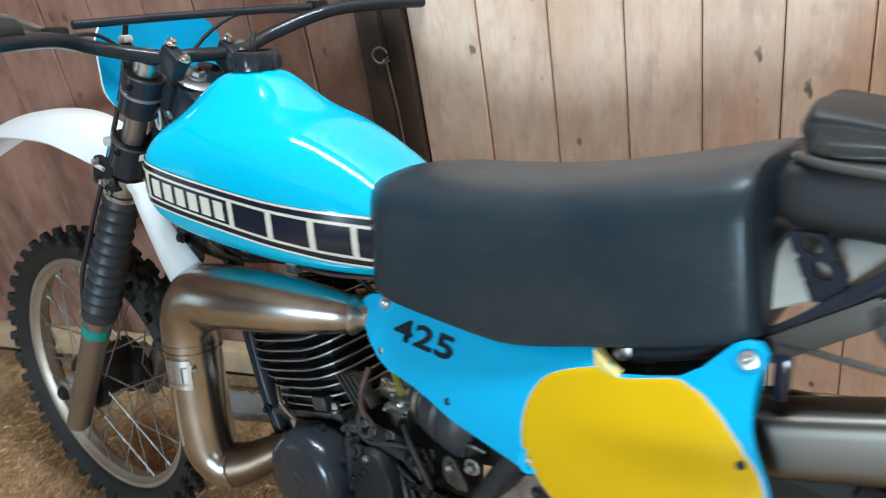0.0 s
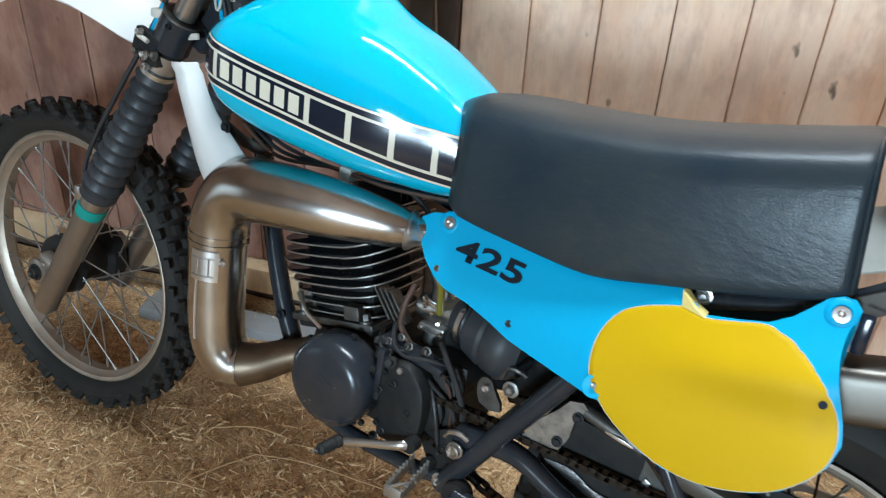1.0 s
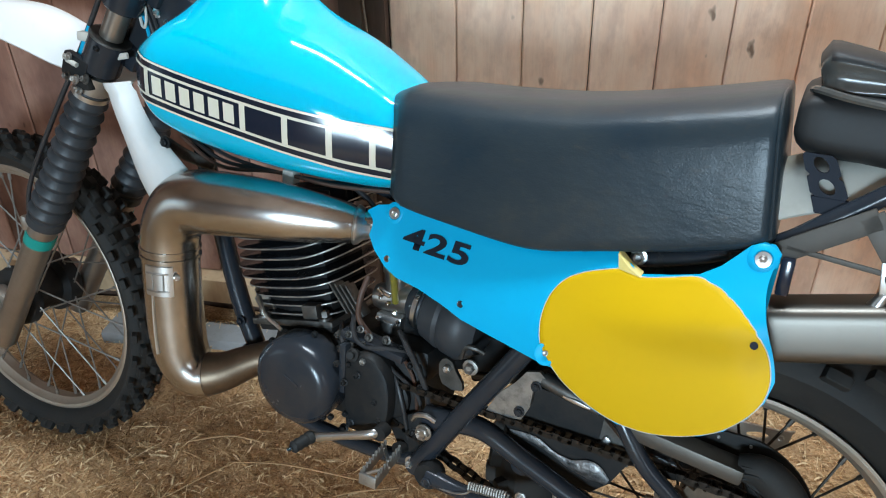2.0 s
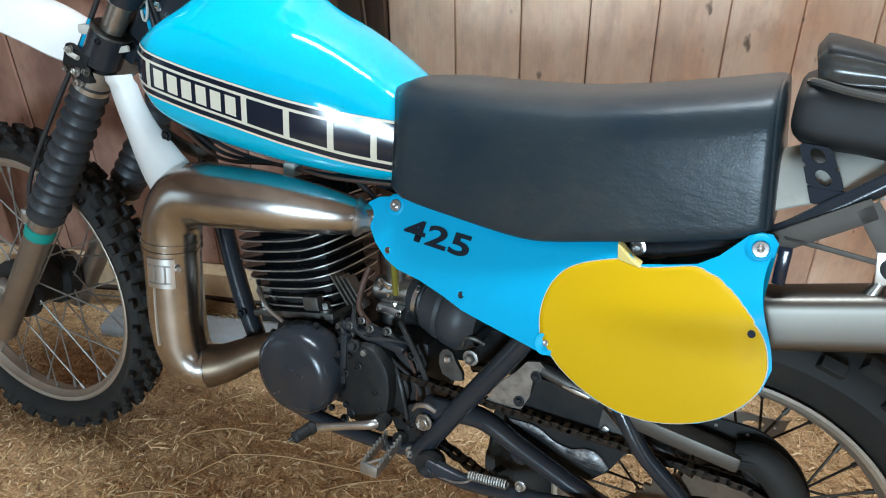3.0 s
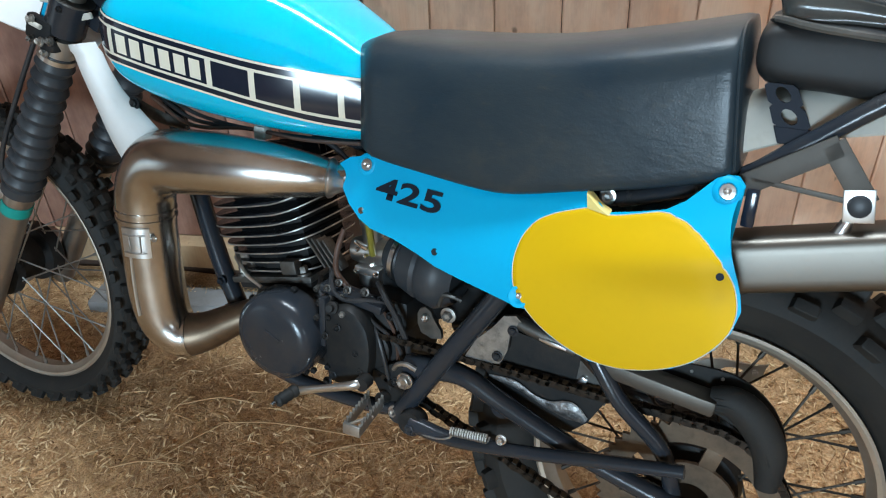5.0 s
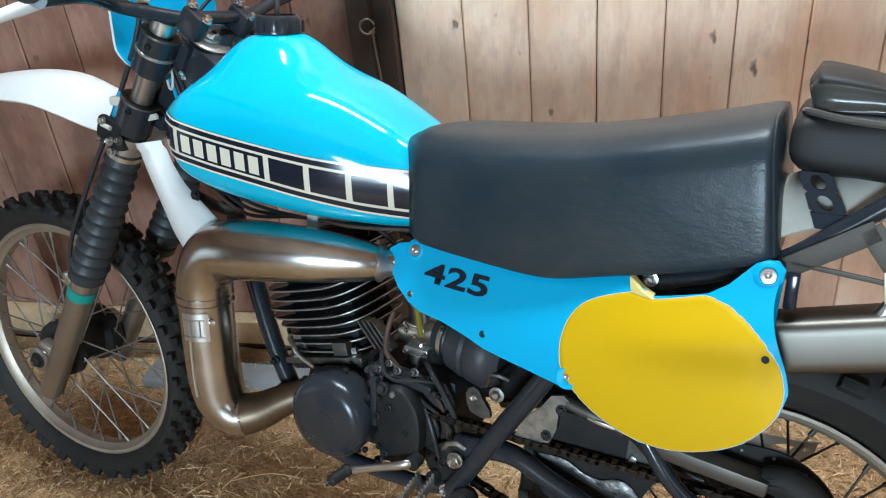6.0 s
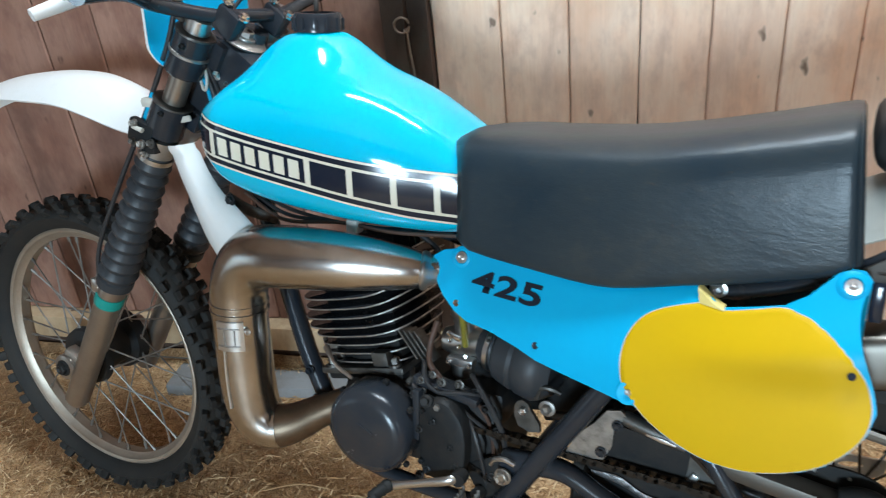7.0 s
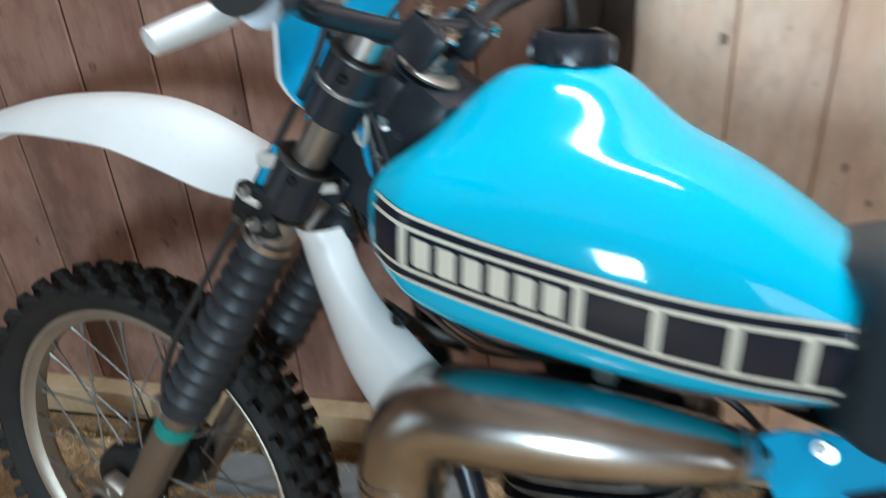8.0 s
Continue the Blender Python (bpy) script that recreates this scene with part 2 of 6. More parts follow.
# ---- mesh helpers ----
def part(name, bm, material, parent=None, label="", smooth=True, angle=38):
    """Links a bmesh as one mesh object, under a thing or a part."""
    bmesh.ops.recalc_face_normals(bm, faces=bm.faces[:])
    me = bpy.data.meshes.new(name)
    bm.to_mesh(me)
    bm.free()
    for mat in material if isinstance(material, (list, tuple)) else [material]:
        me.materials.append(mat)
    if smooth:
        me.shade_smooth()
        me.set_sharp_from_angle(angle=radians(angle))
    ob = new(name, me)
    if parent is not None:
        ob.parent = parent
    if label:
        tagged(ob, label)
    return ob


def again(name, ob, m, parent):
    """Another object on the mesh of ob."""
    o = new(name, ob.data)
    o.parent = parent
    o.matrix_basis = m
    return o


def smooth_line(points, steps=6):
    """Catmull-Rom through rows of any length."""
    p = [np.array(q, float) for q in points]
    p = [2 * p[0] - p[1]] + p + [2 * p[-1] - p[-2]]
    out = []
    for a, b, c, d in zip(p, p[1:], p[2:], p[3:]):
        for k in range(steps):
            t = k / steps
            out.append(0.5 * (2 * b + (c - a) * t + (2 * a - 5 * b + 4 * c - d) * t * t + (3 * b - a - 3 * c + d) * t**3))
    return out + [p[-2]]


def skin(bm, rings, cap=True, closed=True, mat=0):
    """Faces between rings of points of one length."""
    vs = [[bm.verts.new(Vector(tuple(q))) for q in r] for r in rings]
    for a, b in zip(vs, vs[1:]):
        k = len(a)
        for i in range(k if closed else k - 1):
            f = bm.faces.new((a[i], a[(i + 1) % k], b[(i + 1) % k], b[i]))
            f.material_index = mat
    if cap and closed:
        for r in (vs[0], vs[-1]):
            bm.faces.new(r).material_index = mat
    return vs


def tube(points, radius, seg=14, steps=6, bm=None, flat=1.0, mat=0):
    """A swept round bar; radius a number, or one for each point."""
    bm = bm or bmesh.new()
    rad = radius if isinstance(radius, (list, tuple)) else [radius] * len(points)
    rows = [(*p, r) for p, r in zip(points, rad)]
    rows = smooth_line(rows, steps) if steps > 1 and len(rows) > 2 else [np.array(r, float) for r in rows]
    pts = [Vector(r[:3]) for r in rows]
    side, rings = None, []
    for i, p in enumerate(pts):
        ahead = (pts[min(i + 1, len(pts) - 1)] - pts[max(i - 1, 0)]).normalized()
        if side is None:
            side = ahead.cross(Vector((0, 0, 1)) if abs(ahead.z) < 0.9 else Vector((0, 1, 0))).normalized()
        side = (side - ahead * side.dot(ahead)).normalized()
        up = ahead.cross(side)
        rings.append([p + (side * math.cos(a) * flat + up * math.sin(a)) * rows[i][3] for a in np.linspace(0, 2 * math.pi, seg, endpoint=False)])
    skin(bm, rings, mat=mat)
    return bm


def lathe(profile, origin=(0, 0, 0), axis=(0, 1, 0), seg=32, bm=None, closed=False, mat=0):
    """Turns (distance along the axis, radius) round the axis."""
    bm = bm or bmesh.new()
    o, ax = Vector(origin), Vector(axis).normalized()
    u = ax.cross(Vector((0, 0, 1)) if abs(ax.z) < 0.9 else Vector((1, 0, 0))).normalized()
    v = ax.cross(u)
    rings = [[o + ax * d + (u * math.cos(a) + v * math.sin(a)) * max(r, 1e-4) for a in np.linspace(0, 2 * math.pi, seg, endpoint=False)] for d, r in profile]
    if closed:
        rings.append(rings[0])
    skin(bm, rings, cap=not closed, mat=mat)
    if closed:
        bmesh.ops.remove_doubles(bm, verts=bm.verts[:], dist=1e-6)
    return bm


def box(center, size, bev=0.002, turn=None, bm=None, mat=0):
    """A bevelled block, one with the rest of bm."""
    one = bmesh.new()
    bmesh.ops.create_cube(one, size=1)
    bmesh.ops.scale(one, verts=one.verts, vec=size)
    if bev:
        bmesh.ops.bevel(one, geom=one.edges[:], offset=min(bev, min(size) * 0.4), segments=2, affect="EDGES", profile=0.6)
    bmesh.ops.transform(one, verts=one.verts, matrix=Matrix.Translation(center) @ (turn or Matrix()))
    if bm is None:
        return one
    return joined(bm, one, mat)


def joined(bm, other, mat=0):
    seen = {v: bm.verts.new(v.co) for v in other.verts}
    for f in other.faces:
        try:
            bm.faces.new([seen[v] for v in f.verts]).material_index = mat or f.material_index
        except ValueError:
            pass
    other.free()
    return bm


def bolt(at, r=0.008, h=0.006, axis=(0, -1, 0), washer=0.0, bm=None):
    """A hexagon head on a round washer, with its dimple."""
    bm = bm or bmesh.new()
    if washer:
        lathe([(0, washer), (h * 0.3, washer), (h * 0.35, washer * 0.85)], at, axis, 20, bm)
    lathe([(0, r), (h, r), (h * 1.15, r * 0.8), (h * 0.85, r * 0.45)], at, axis, 6, bm)
    return bm


EASED = {}


def along(table, x):
    return float(np.interp(x, [r[0] for r in table], [r[1] for r in table]))


def eased(table, x):
    """A smooth value at x through rows of (x, value)."""
    if id(table) not in EASED:
        EASED[id(table)] = (np.array(sorted(tuple(r) for r in smooth_line(table, 8))).T, table)
    return float(np.interp(x, *EASED[id(table)][0]))


# ---- the barn ----
WALL_Y = 1.558


def height_at(x, y):
    """The lie of the litter: nearly level, heaped a little at the wall."""
    h = 0.010 * noise.noise((x * 2.1, y * 2.1, 0.3)) + 0.005 * noise.noise((x * 9, y * 9, 1.7))
    return h + 0.05 * max(0.0, (y - 1.36) / 0.2) ** 1.5 * (1 if x < 0.3 else 0.3) if y < 1.6 else h


def build_floor():
    bm = bmesh.new()
    xs = np.concatenate([np.linspace(-4.0, -1.9, 6), np.linspace(-1.8, 1.9, 149), np.linspace(2.1, 4.0, 6)])
    ys = np.concatenate([np.linspace(-3.0, 0.3, 10), np.linspace(0.35, 1.70, 55)])
    g = [[bm.verts.new((x, y, height_at(x, y))) for y in ys] for x in xs]
    for a, b in zip(g, g[1:]):
        for i in range(len(ys) - 1):
            bm.faces.new((a[i], b[i], b[i + 1], a[i + 1]))
    ob = part("floor", bm, LITTER)
    tagged(ob, "brown trodden sawdust and chaff floor of a barn", "floor", kind="structure")
    return ob


floor = build_floor()


def build_litter(count, name, label, size, area_box):
    """Loose shavings and bits of straw on the floor, in one mesh."""
    rng = np.random.default_rng(5)
    verts, faces = [], []
    for _ in range(count):
        x, y = rng.uniform(area_box[0], area_box[1]) + rng.normal(0, 0.2), min(rng.uniform(area_box[2], area_box[3]) + rng.normal(0, 0.12), 1.53)
        ln, wd = rng.uniform(*size[0]), rng.uniform(*size[1])
        a, tilt, roll = rng.uniform(0, 6.283), rng.normal(0, 0.25), rng.normal(0, 0.5)
        d = np.array([math.cos(a) * math.cos(tilt), math.sin(a) * math.cos(tilt), math.sin(tilt)])
        s = np.cross(d, (0, 0, 1.0))
        s = s / np.linalg.norm(s) * math.cos(roll) + np.array((0, 0, math.sin(roll)))
        c = np.array([x, y, height_at(x, y) + rng.uniform(0.001, 0.006)])
        up = np.array((0, 0, rng.uniform(0.1, 0.28) * ln * (1 if wd > 0.0018 else 0.3)))
        k = len(verts)
        for u, lift in ((-0.5, 0), (0, 1), (0.5, 0)):
            for v in (-0.5, 0.5):
                verts.append(tuple(c + d * ln * u + s * wd * v + up * lift))
        faces += [(k, k + 1, k + 3, k + 2), (k + 2, k + 3, k + 5, k + 4)]
    me = bpy.data.meshes.new(name)
    me.from_pydata(verts, [], faces)
    me.materials.append(SHAVING)
    ob = new(name, me)
    tagged(ob, label, "litter", kind="stuff")
    return ob


build_litter(42000, "wood_shavings", "loose pale wood shavings lying on the barn floor", ((0.006, 0.024), (0.0013, 0.0036)), (-1.7, 1.9, 0.25, 1.53))
build_litter(9000, "straw_bits", "thin scattered straw stalks on the sawdust floor", ((0.02, 0.09), (0.0010, 0.0017)), (-1.7, 1.9, 0.25, 1.53))


def build_straw(points, name="straw_stalk"):
    bm = tube([(x, y, height_at(x, y) + z) for x, y, z in points], 0.0019, 6, 4)
    tagged(part(name, bm, SHAVING), "long dry straw stalk lying on the sawdust", "straw", "loose straws")


def build_board(name, x0, x1, z0, z1, y, material, parent, thick=0.022, rng=random.Random(3)):
    """One board of the wall: slightly hollow edges, chamfered, a little out of line."""
    bm = bmesh.new()
    g = 0.0022
    w = x1 - x0 - g
    dy = rng.uniform(-0.0015, 0.0015)
    zs = np.linspace(z0, z1, 26)
    rings = []
    for z in zs:
        wob = 0.0012 * noise.noise((x0 * 31, z * 3.0, 2.0))
        wob2 = 0.0012 * noise.noise((x1 * 31, z * 3.0, 2.0))
        rings.append([(x0 + wob, y + thick + dy, z), (x0 + wob, y + 0.003 + dy, z), (x0 + 0.003 + wob, y + dy, z), (x0 + w * 0.5, y - 0.0006 + dy, z),
                      (x0 + w - 0.003 + wob2, y + dy, z), (x0 + w + wob2, y + 0.003 + dy, z), (x0 + w + wob2, y + thick + dy, z)])
    skin(bm, rings)
    return part(name, bm, material, parent, smooth=False)


def build_wall():
    bm = box((0.0, WALL_Y + 0.09, 1.45), (8.0, 0.12, 2.9), 0)
    wall = part("wall_north", bm, POSTWOOD, smooth=False)
    tagged(wall, "barn wall of upright red-brown and pale worn boards", "wall", kind="structure")
    edges = [-0.2, -0.060, 0.080, 0.215, 0.350, 0.480, 0.609] + [0.740 + 0.131 * k for k in range(26)]
    left = [-0.159]
    widths = [0.135, 0.13, 0.132, 0.134, 0.157, 0.148, 0.175, 0.15, 0.16, 0.15, 0.155, 0.16, 0.15, 0.16, 0.15, 0.16, 0.15, 0.16, 0.15, 0.16, 0.155, 0.155, 0.155, 0.155, 0.155, 0.155]
    for w in widths:
        left.append(left[-1] - w)
    for a, b in zip(edges[1:], edges[2:]):
        build_board("board", a, b, 0.196, 2.9, WALL_Y, PALEWOOD, wall)
    for b, a in zip(left, left[1:]):
        build_board("board", a, b, 0.196, 2.9, WALL_Y, REDWOOD, wall)
    for x, w, d in ((-0.1315, 0.050, 0.050), (-0.0835, 0.043, 0.036)):
        post = box((x, WALL_Y + 0.013 - d / 2, 1.55), (w, d, 2.7), 0.005)
        tagged(part("wall_post", post, POSTWOOD), "dark brown weathered upright timber post on the wall", "post", kind="structure")
    sill = box((0.0, WALL_Y - 0.01, 0.158), (8.0, 0.075, 0.07), 0.006)
    tagged(part("sill_beam", sill, SILLWOOD), "pale horizontal sill timber under the wall boards", "beam", kind="structure")
    return wall


build_wall()


def build_shell():
    """The rest of the barn, round and behind the camera: boarded walls, roof, a window, an open door and a hatch."""
    for name, c, s in (("wall_west", (-4.05, 0.57, 1.45), (0.1, 2.16, 2.9)), ("wall_west_rear", (-4.05, -2.48, 1.45), (0.1, 1.14, 2.9)), ("wall_west_lintel", (-4.05, -1.2, 2.32), (0.1, 1.42, 1.16)), ("wall_east", (4.05, -0.7, 1.45), (0.1, 4.7, 2.9)),
                       ("wall_south_west", (-2.25, -3.05, 1.45), (3.5, 0.1, 2.9)), ("wall_south_middle", (1.5, -3.05, 1.45), (2.6, 0.1, 2.9)),
                       ("wall_south_east", (3.9, -3.05, 1.45), (0.2, 0.1, 2.9)), ("wall_south_breast", (-0.15, -3.05, 0.40), (0.7, 0.1, 0.80)), ("wall_south_lintel", (-0.15, -3.05, 2.27), (0.7, 0.1, 1.26)),
                        ("wall_south_header", (3.3, -3.05, 2.58), (1.0, 0.1, 0.64))):
        tagged(part(name, box(c, s, 0), BARNWOOD, smooth=False), "plain brown boarded inner wall of the barn", "wall", kind="structure")
    tagged(part("ceiling", box((0, -0.7, 2.96), (8.2, 4.9, 0.1), 0), BARNWOOD, smooth=False), "dark boarded loft ceiling of the barn", "ceiling", kind="structure")
    bm = bmesh.new()
    vs = [bm.verts.new(p) for p in ((-60, -60, -0.03), (60, -60, -0.03), (60, 60, -0.03), (-60, 60, -0.03))]
    bm.faces.new(vs)
    tagged(part("ground", bm, LITTER), "open trodden yard outside the barn", "ground", kind="structure")


build_shell()


def build_hook():
    h = tagged(new("wall_hook"), "rusty round iron ring hook with hanging rod on the post", "hook")
    y = WALL_Y - 0.04
    ring = tube([(-0.112 + 0.015 * math.cos(a), y - 0.004 * math.sin(a * 0.5), 0.945 + 0.015 * math.sin(a)) for a in np.linspace(0.2, 6.1, 14)], 0.0024, 8, 3)
    iron = worn("rusty_iron", (0.30, 0.24, 0.19), (0.2, 0.1, 0.05), (0.4, 0.6), 0.6, big=60, amount=0.6)
    part("ring", ring, iron, h)
    part("rod", tube([(-0.104, y + 0.002, 0.935), (-0.102, y + 0.002, 0.90), (-0.098, y + 0.003, 0.84), (-0.097, y + 0.004, 0.76)], 0.0022, 8, 3), iron, h)
    part("staple", tube([(-0.108, y + 0.016, 0.935), (-0.107, y - 0.004, 0.935), (-0.104, y - 0.004, 0.93), (-0.103, y + 0.016, 0.93)], 0.002, 8, 2), iron, h)


build_hook()

for pts in (((-0.62, 0.62, 0.004), (-0.55, 0.66, 0.008), (-0.44, 0.70, 0.005)), ((-0.40, 0.66, 0.004), (-0.28, 0.64, 0.009), (-0.12, 0.66, 0.004)), ((-0.52, 0.52, 0.004), (-0.42, 0.60, 0.007), (-0.34, 0.64, 0.004)),
            ((-0.10, 0.56, 0.004), (0.02, 0.60, 0.008), (0.12, 0.60, 0.004)), ((-0.80, 0.74, 0.004), (-0.70, 0.72, 0.008), (-0.62, 0.74, 0.004)), ((-0.25, 0.78, 0.004), (-0.15, 0.76, 0.007), (-0.04, 0.80, 0.004)),
            ((-0.95, 0.60, 0.004), (-0.86, 0.63, 0.007), (-0.78, 0.62, 0.004)), ((0.10, 0.72, 0.004), (0.18, 0.68, 0.007), (0.30, 0.70, 0.004)), ((-0.345, 1.098, 0.010), (-0.218, 1.112, 0.012), (-0.035, 1.103, 0.009)), ((-0.432, 0.988, 0.008), (-0.384, 1.044, 0.011), (-0.332, 1.101, 0.009)),
            ((-0.113, 1.038, 0.008), (-0.049, 1.069, 0.010), (0.040, 1.101, 0.008)), ((-0.462, 1.141, 0.008), (-0.38, 1.171, 0.010), (-0.31, 1.170, 0.008)), ((-0.525, 0.947, 0.008), (-0.463, 0.974, 0.010), (-0.376, 0.979, 0.008))):
    build_straw(pts)

slab = box((-0.60, 1.50, 0.022), (0.55, 0.11, 0.05), 0.01, Matrix.Rotation(radians(4), 4, "Z"))
tagged(part("stone_slab", slab, GREYSTONE), "flat grey stone slab lying against the wall foot", "slab")

# ---- the motorcycle: x runs to its rear, y to its right, z up, from the front tyre's foot ----
bike = new("motorcycle")
bike.matrix_world = pose(-0.803, 1.138, 0.002, 0, 0, -15.3) @ pose(0, 0, 0, -11.5)
bike.empty_display_size = 0.2
tagged(bike, "vintage blue and white motocross bike with yellow side plate, leaning", "motorcycle")

# the steered front end
RAKE = Vector((0.515, 0, 0.857))
HEAD = Vector((0.46, 0, 0.95))
STEER = Matrix.Translation(HEAD) @ Matrix.Rotation(radians(3.4), 4, RAKE) @ Matrix.Translation(-HEAD)


def steered(ob):
    ob.matrix_basis = STEER
    return ob


def on_fork(z, side, fwd=0.0, out=0.0):
    """A point of the fork leg's axis at height z; fwd moves it squarely ahead of the leg."""
    x = 0.178 + 0.600 * (z - 0.557)
    return Vector((x - fwd * 0.857, side * (0.095 + out), z + fwd * 0.515))


def build_wheel(name, centre, r_tyre, tyre_w, r_rim, spokes, label, knob, steel):
    """A spoked wheel: hub (the part), with tyre, rim, spokes and nipples under it."""
    cx, cy, cz = centre
    prof = [(-0.062, 0.014), (-0.060, 0.050), (-0.054, 0.062), (-0.038, 0.066), (-0.032, 0.048), (0.028, 0.046), (0.034, 0.064), (0.062, 0.066), (0.066, 0.02)]
    hub = part(name, lathe(prof, centre, (0, 1, 0), 36), DIRTY, bike, label)
    # rim: a hollow channel with rolled edges
    w = tyre_w * 0.27
    rp = [(-w, r_rim), (-w - 0.002, r_rim - 0.004), (-w, r_rim - 0.010), (-w * 0.75, r_rim - 0.013), (-w * 0.45, r_rim - 0.022), (w * 0.45, r_rim - 0.022), (w * 0.75, r_rim - 0.013),
          (w, r_rim - 0.010), (w + 0.002, r_rim - 0.004), (w, r_rim), (w * 0.7, r_rim - 0.004), (-w * 0.7, r_rim - 0.004)]
    part("rim", lathe(rp, centre, (0, 1, 0), 96, closed=True), RIMALLOY, hub)
    # tyre carcass with its knobs
    rc, h = (r_tyre - 0.013 + r_rim - 0.006) / 2, (r_tyre - 0.013 - r_rim + 0.006) / 2
    tp = [(math.cos(a) * tyre_w * 0.5 * (1.0 if math.sin(a) > 0 else 0.9), rc + h * math.sin(a)) for a in np.linspace(-1.15, math.pi + 1.15, 19)]
    bm = bmesh.new()
    skin(bm, [[(cx + r * math.cos(a), cy + d, cz + r * math.sin(a)) for a in np.linspace(0, 2 * math.pi, 96, endpoint=False)] for d, r in tp], cap=False)
    part("tyre", bm, RUBBER, hub, "worn knobbly black off-road tyre", angle=30)
    n, ln, shapes = knob, 2 * math.pi * r_tyre / knob, {}
    for i in range(n):
        a = 2 * math.pi * i / n
        for off, wd in ((-0.17, 0.16), (0.17, 0.16), (-0.47, 0.13), (0.47, 0.13)) if i % 2 == 0 else ((0.0, 0.20), (-0.35, 0.14), (0.35, 0.14)):
            th = math.acos(max(-1, min(1, 2 * off * 0.96)))
            nrm = math.atan2(math.cos(th) * h * 0.9, math.sin(th) * tyre_w * 0.5)
            m = Matrix.Translation(centre) @ Matrix.Rotation(a, 4, "Y") @ Matrix.Translation((0, off * tyre_w, rc + h * math.sin(th))) @ Matrix.Rotation(-nrm * 0.9, 4, "X")
            if wd in shapes:
                again("tread_knob", shapes[wd], m, hub)
                continue
            one = bmesh.new()
            rings = []
            for z, s in ((-0.011, 1.0), (0.009, 0.90), (0.0125, 0.84), (0.0135, 0.72)):
                rings.append([(x * ln * 0.36 * s, y * wd * tyre_w * 0.56 * s, z) for x, y in ((-1, -0.8), (-0.8, -1), (0.8, -1), (1, -0.8), (1, 0.8), (0.8, 1), (-0.8, 1), (-1, 0.8))])
            skin(one, rings)
            shapes[wd] = part("tread_knob", one, RUBBER, hub, angle=30)
            shapes[wd].matrix_basis = m
    # spokes, crossed, in two flanges
    for i in range(spokes):
        a = 2 * math.pi * (i + 0.5) / spokes
        side = -1 if i % 2 else 1
        cross = (0.62 if (i // 2) % 2 else -0.62)
        p0 = Vector((math.cos(a + cross) * 0.062, side * 0.045, math.sin(a + cross) * 0.062))
        p1 = Vector((math.cos(a) * (r_rim - 0.022), side * 0.006, math.sin(a) * (r_rim - 0.022)))
        q = p1 - (p1 - p0).normalized() * 0.014
        b2 = bmesh.new()
        tube([p0, q], 0.0018, 6, 1, b2)
        tube([q, p1 + (p1 - p0).normalized() * 0.003], 0.0034, 6, 1, b2)
        bmesh.ops.translate(b2, verts=b2.verts, vec=centre)
        part("spoke", b2, steel, hub)
    return hub


front = build_wheel("front_wheel", (0.0, 0.0, 0.348), 0.348, 0.082, 0.281, 36, "spoked front wheel with dull alloy rim", 70, SPOKE)
steered(front)
# rear spokes: darker copy of the spoke steel, shade put into its colour
rear = build_wheel("rear_wheel", (1.428, 0.0, 0.350), 0.348, 0.118, 0.2335, 36, "spoked rear wheel with dull alloy rim", 46, worn("shaded_spoke_steel", (0.07, 0.06, 0.05), (0.03, 0.025, 0.02), (0.45, 0.65), 0.8, big=20, fine=150, amount=0.6, relief=0.1))


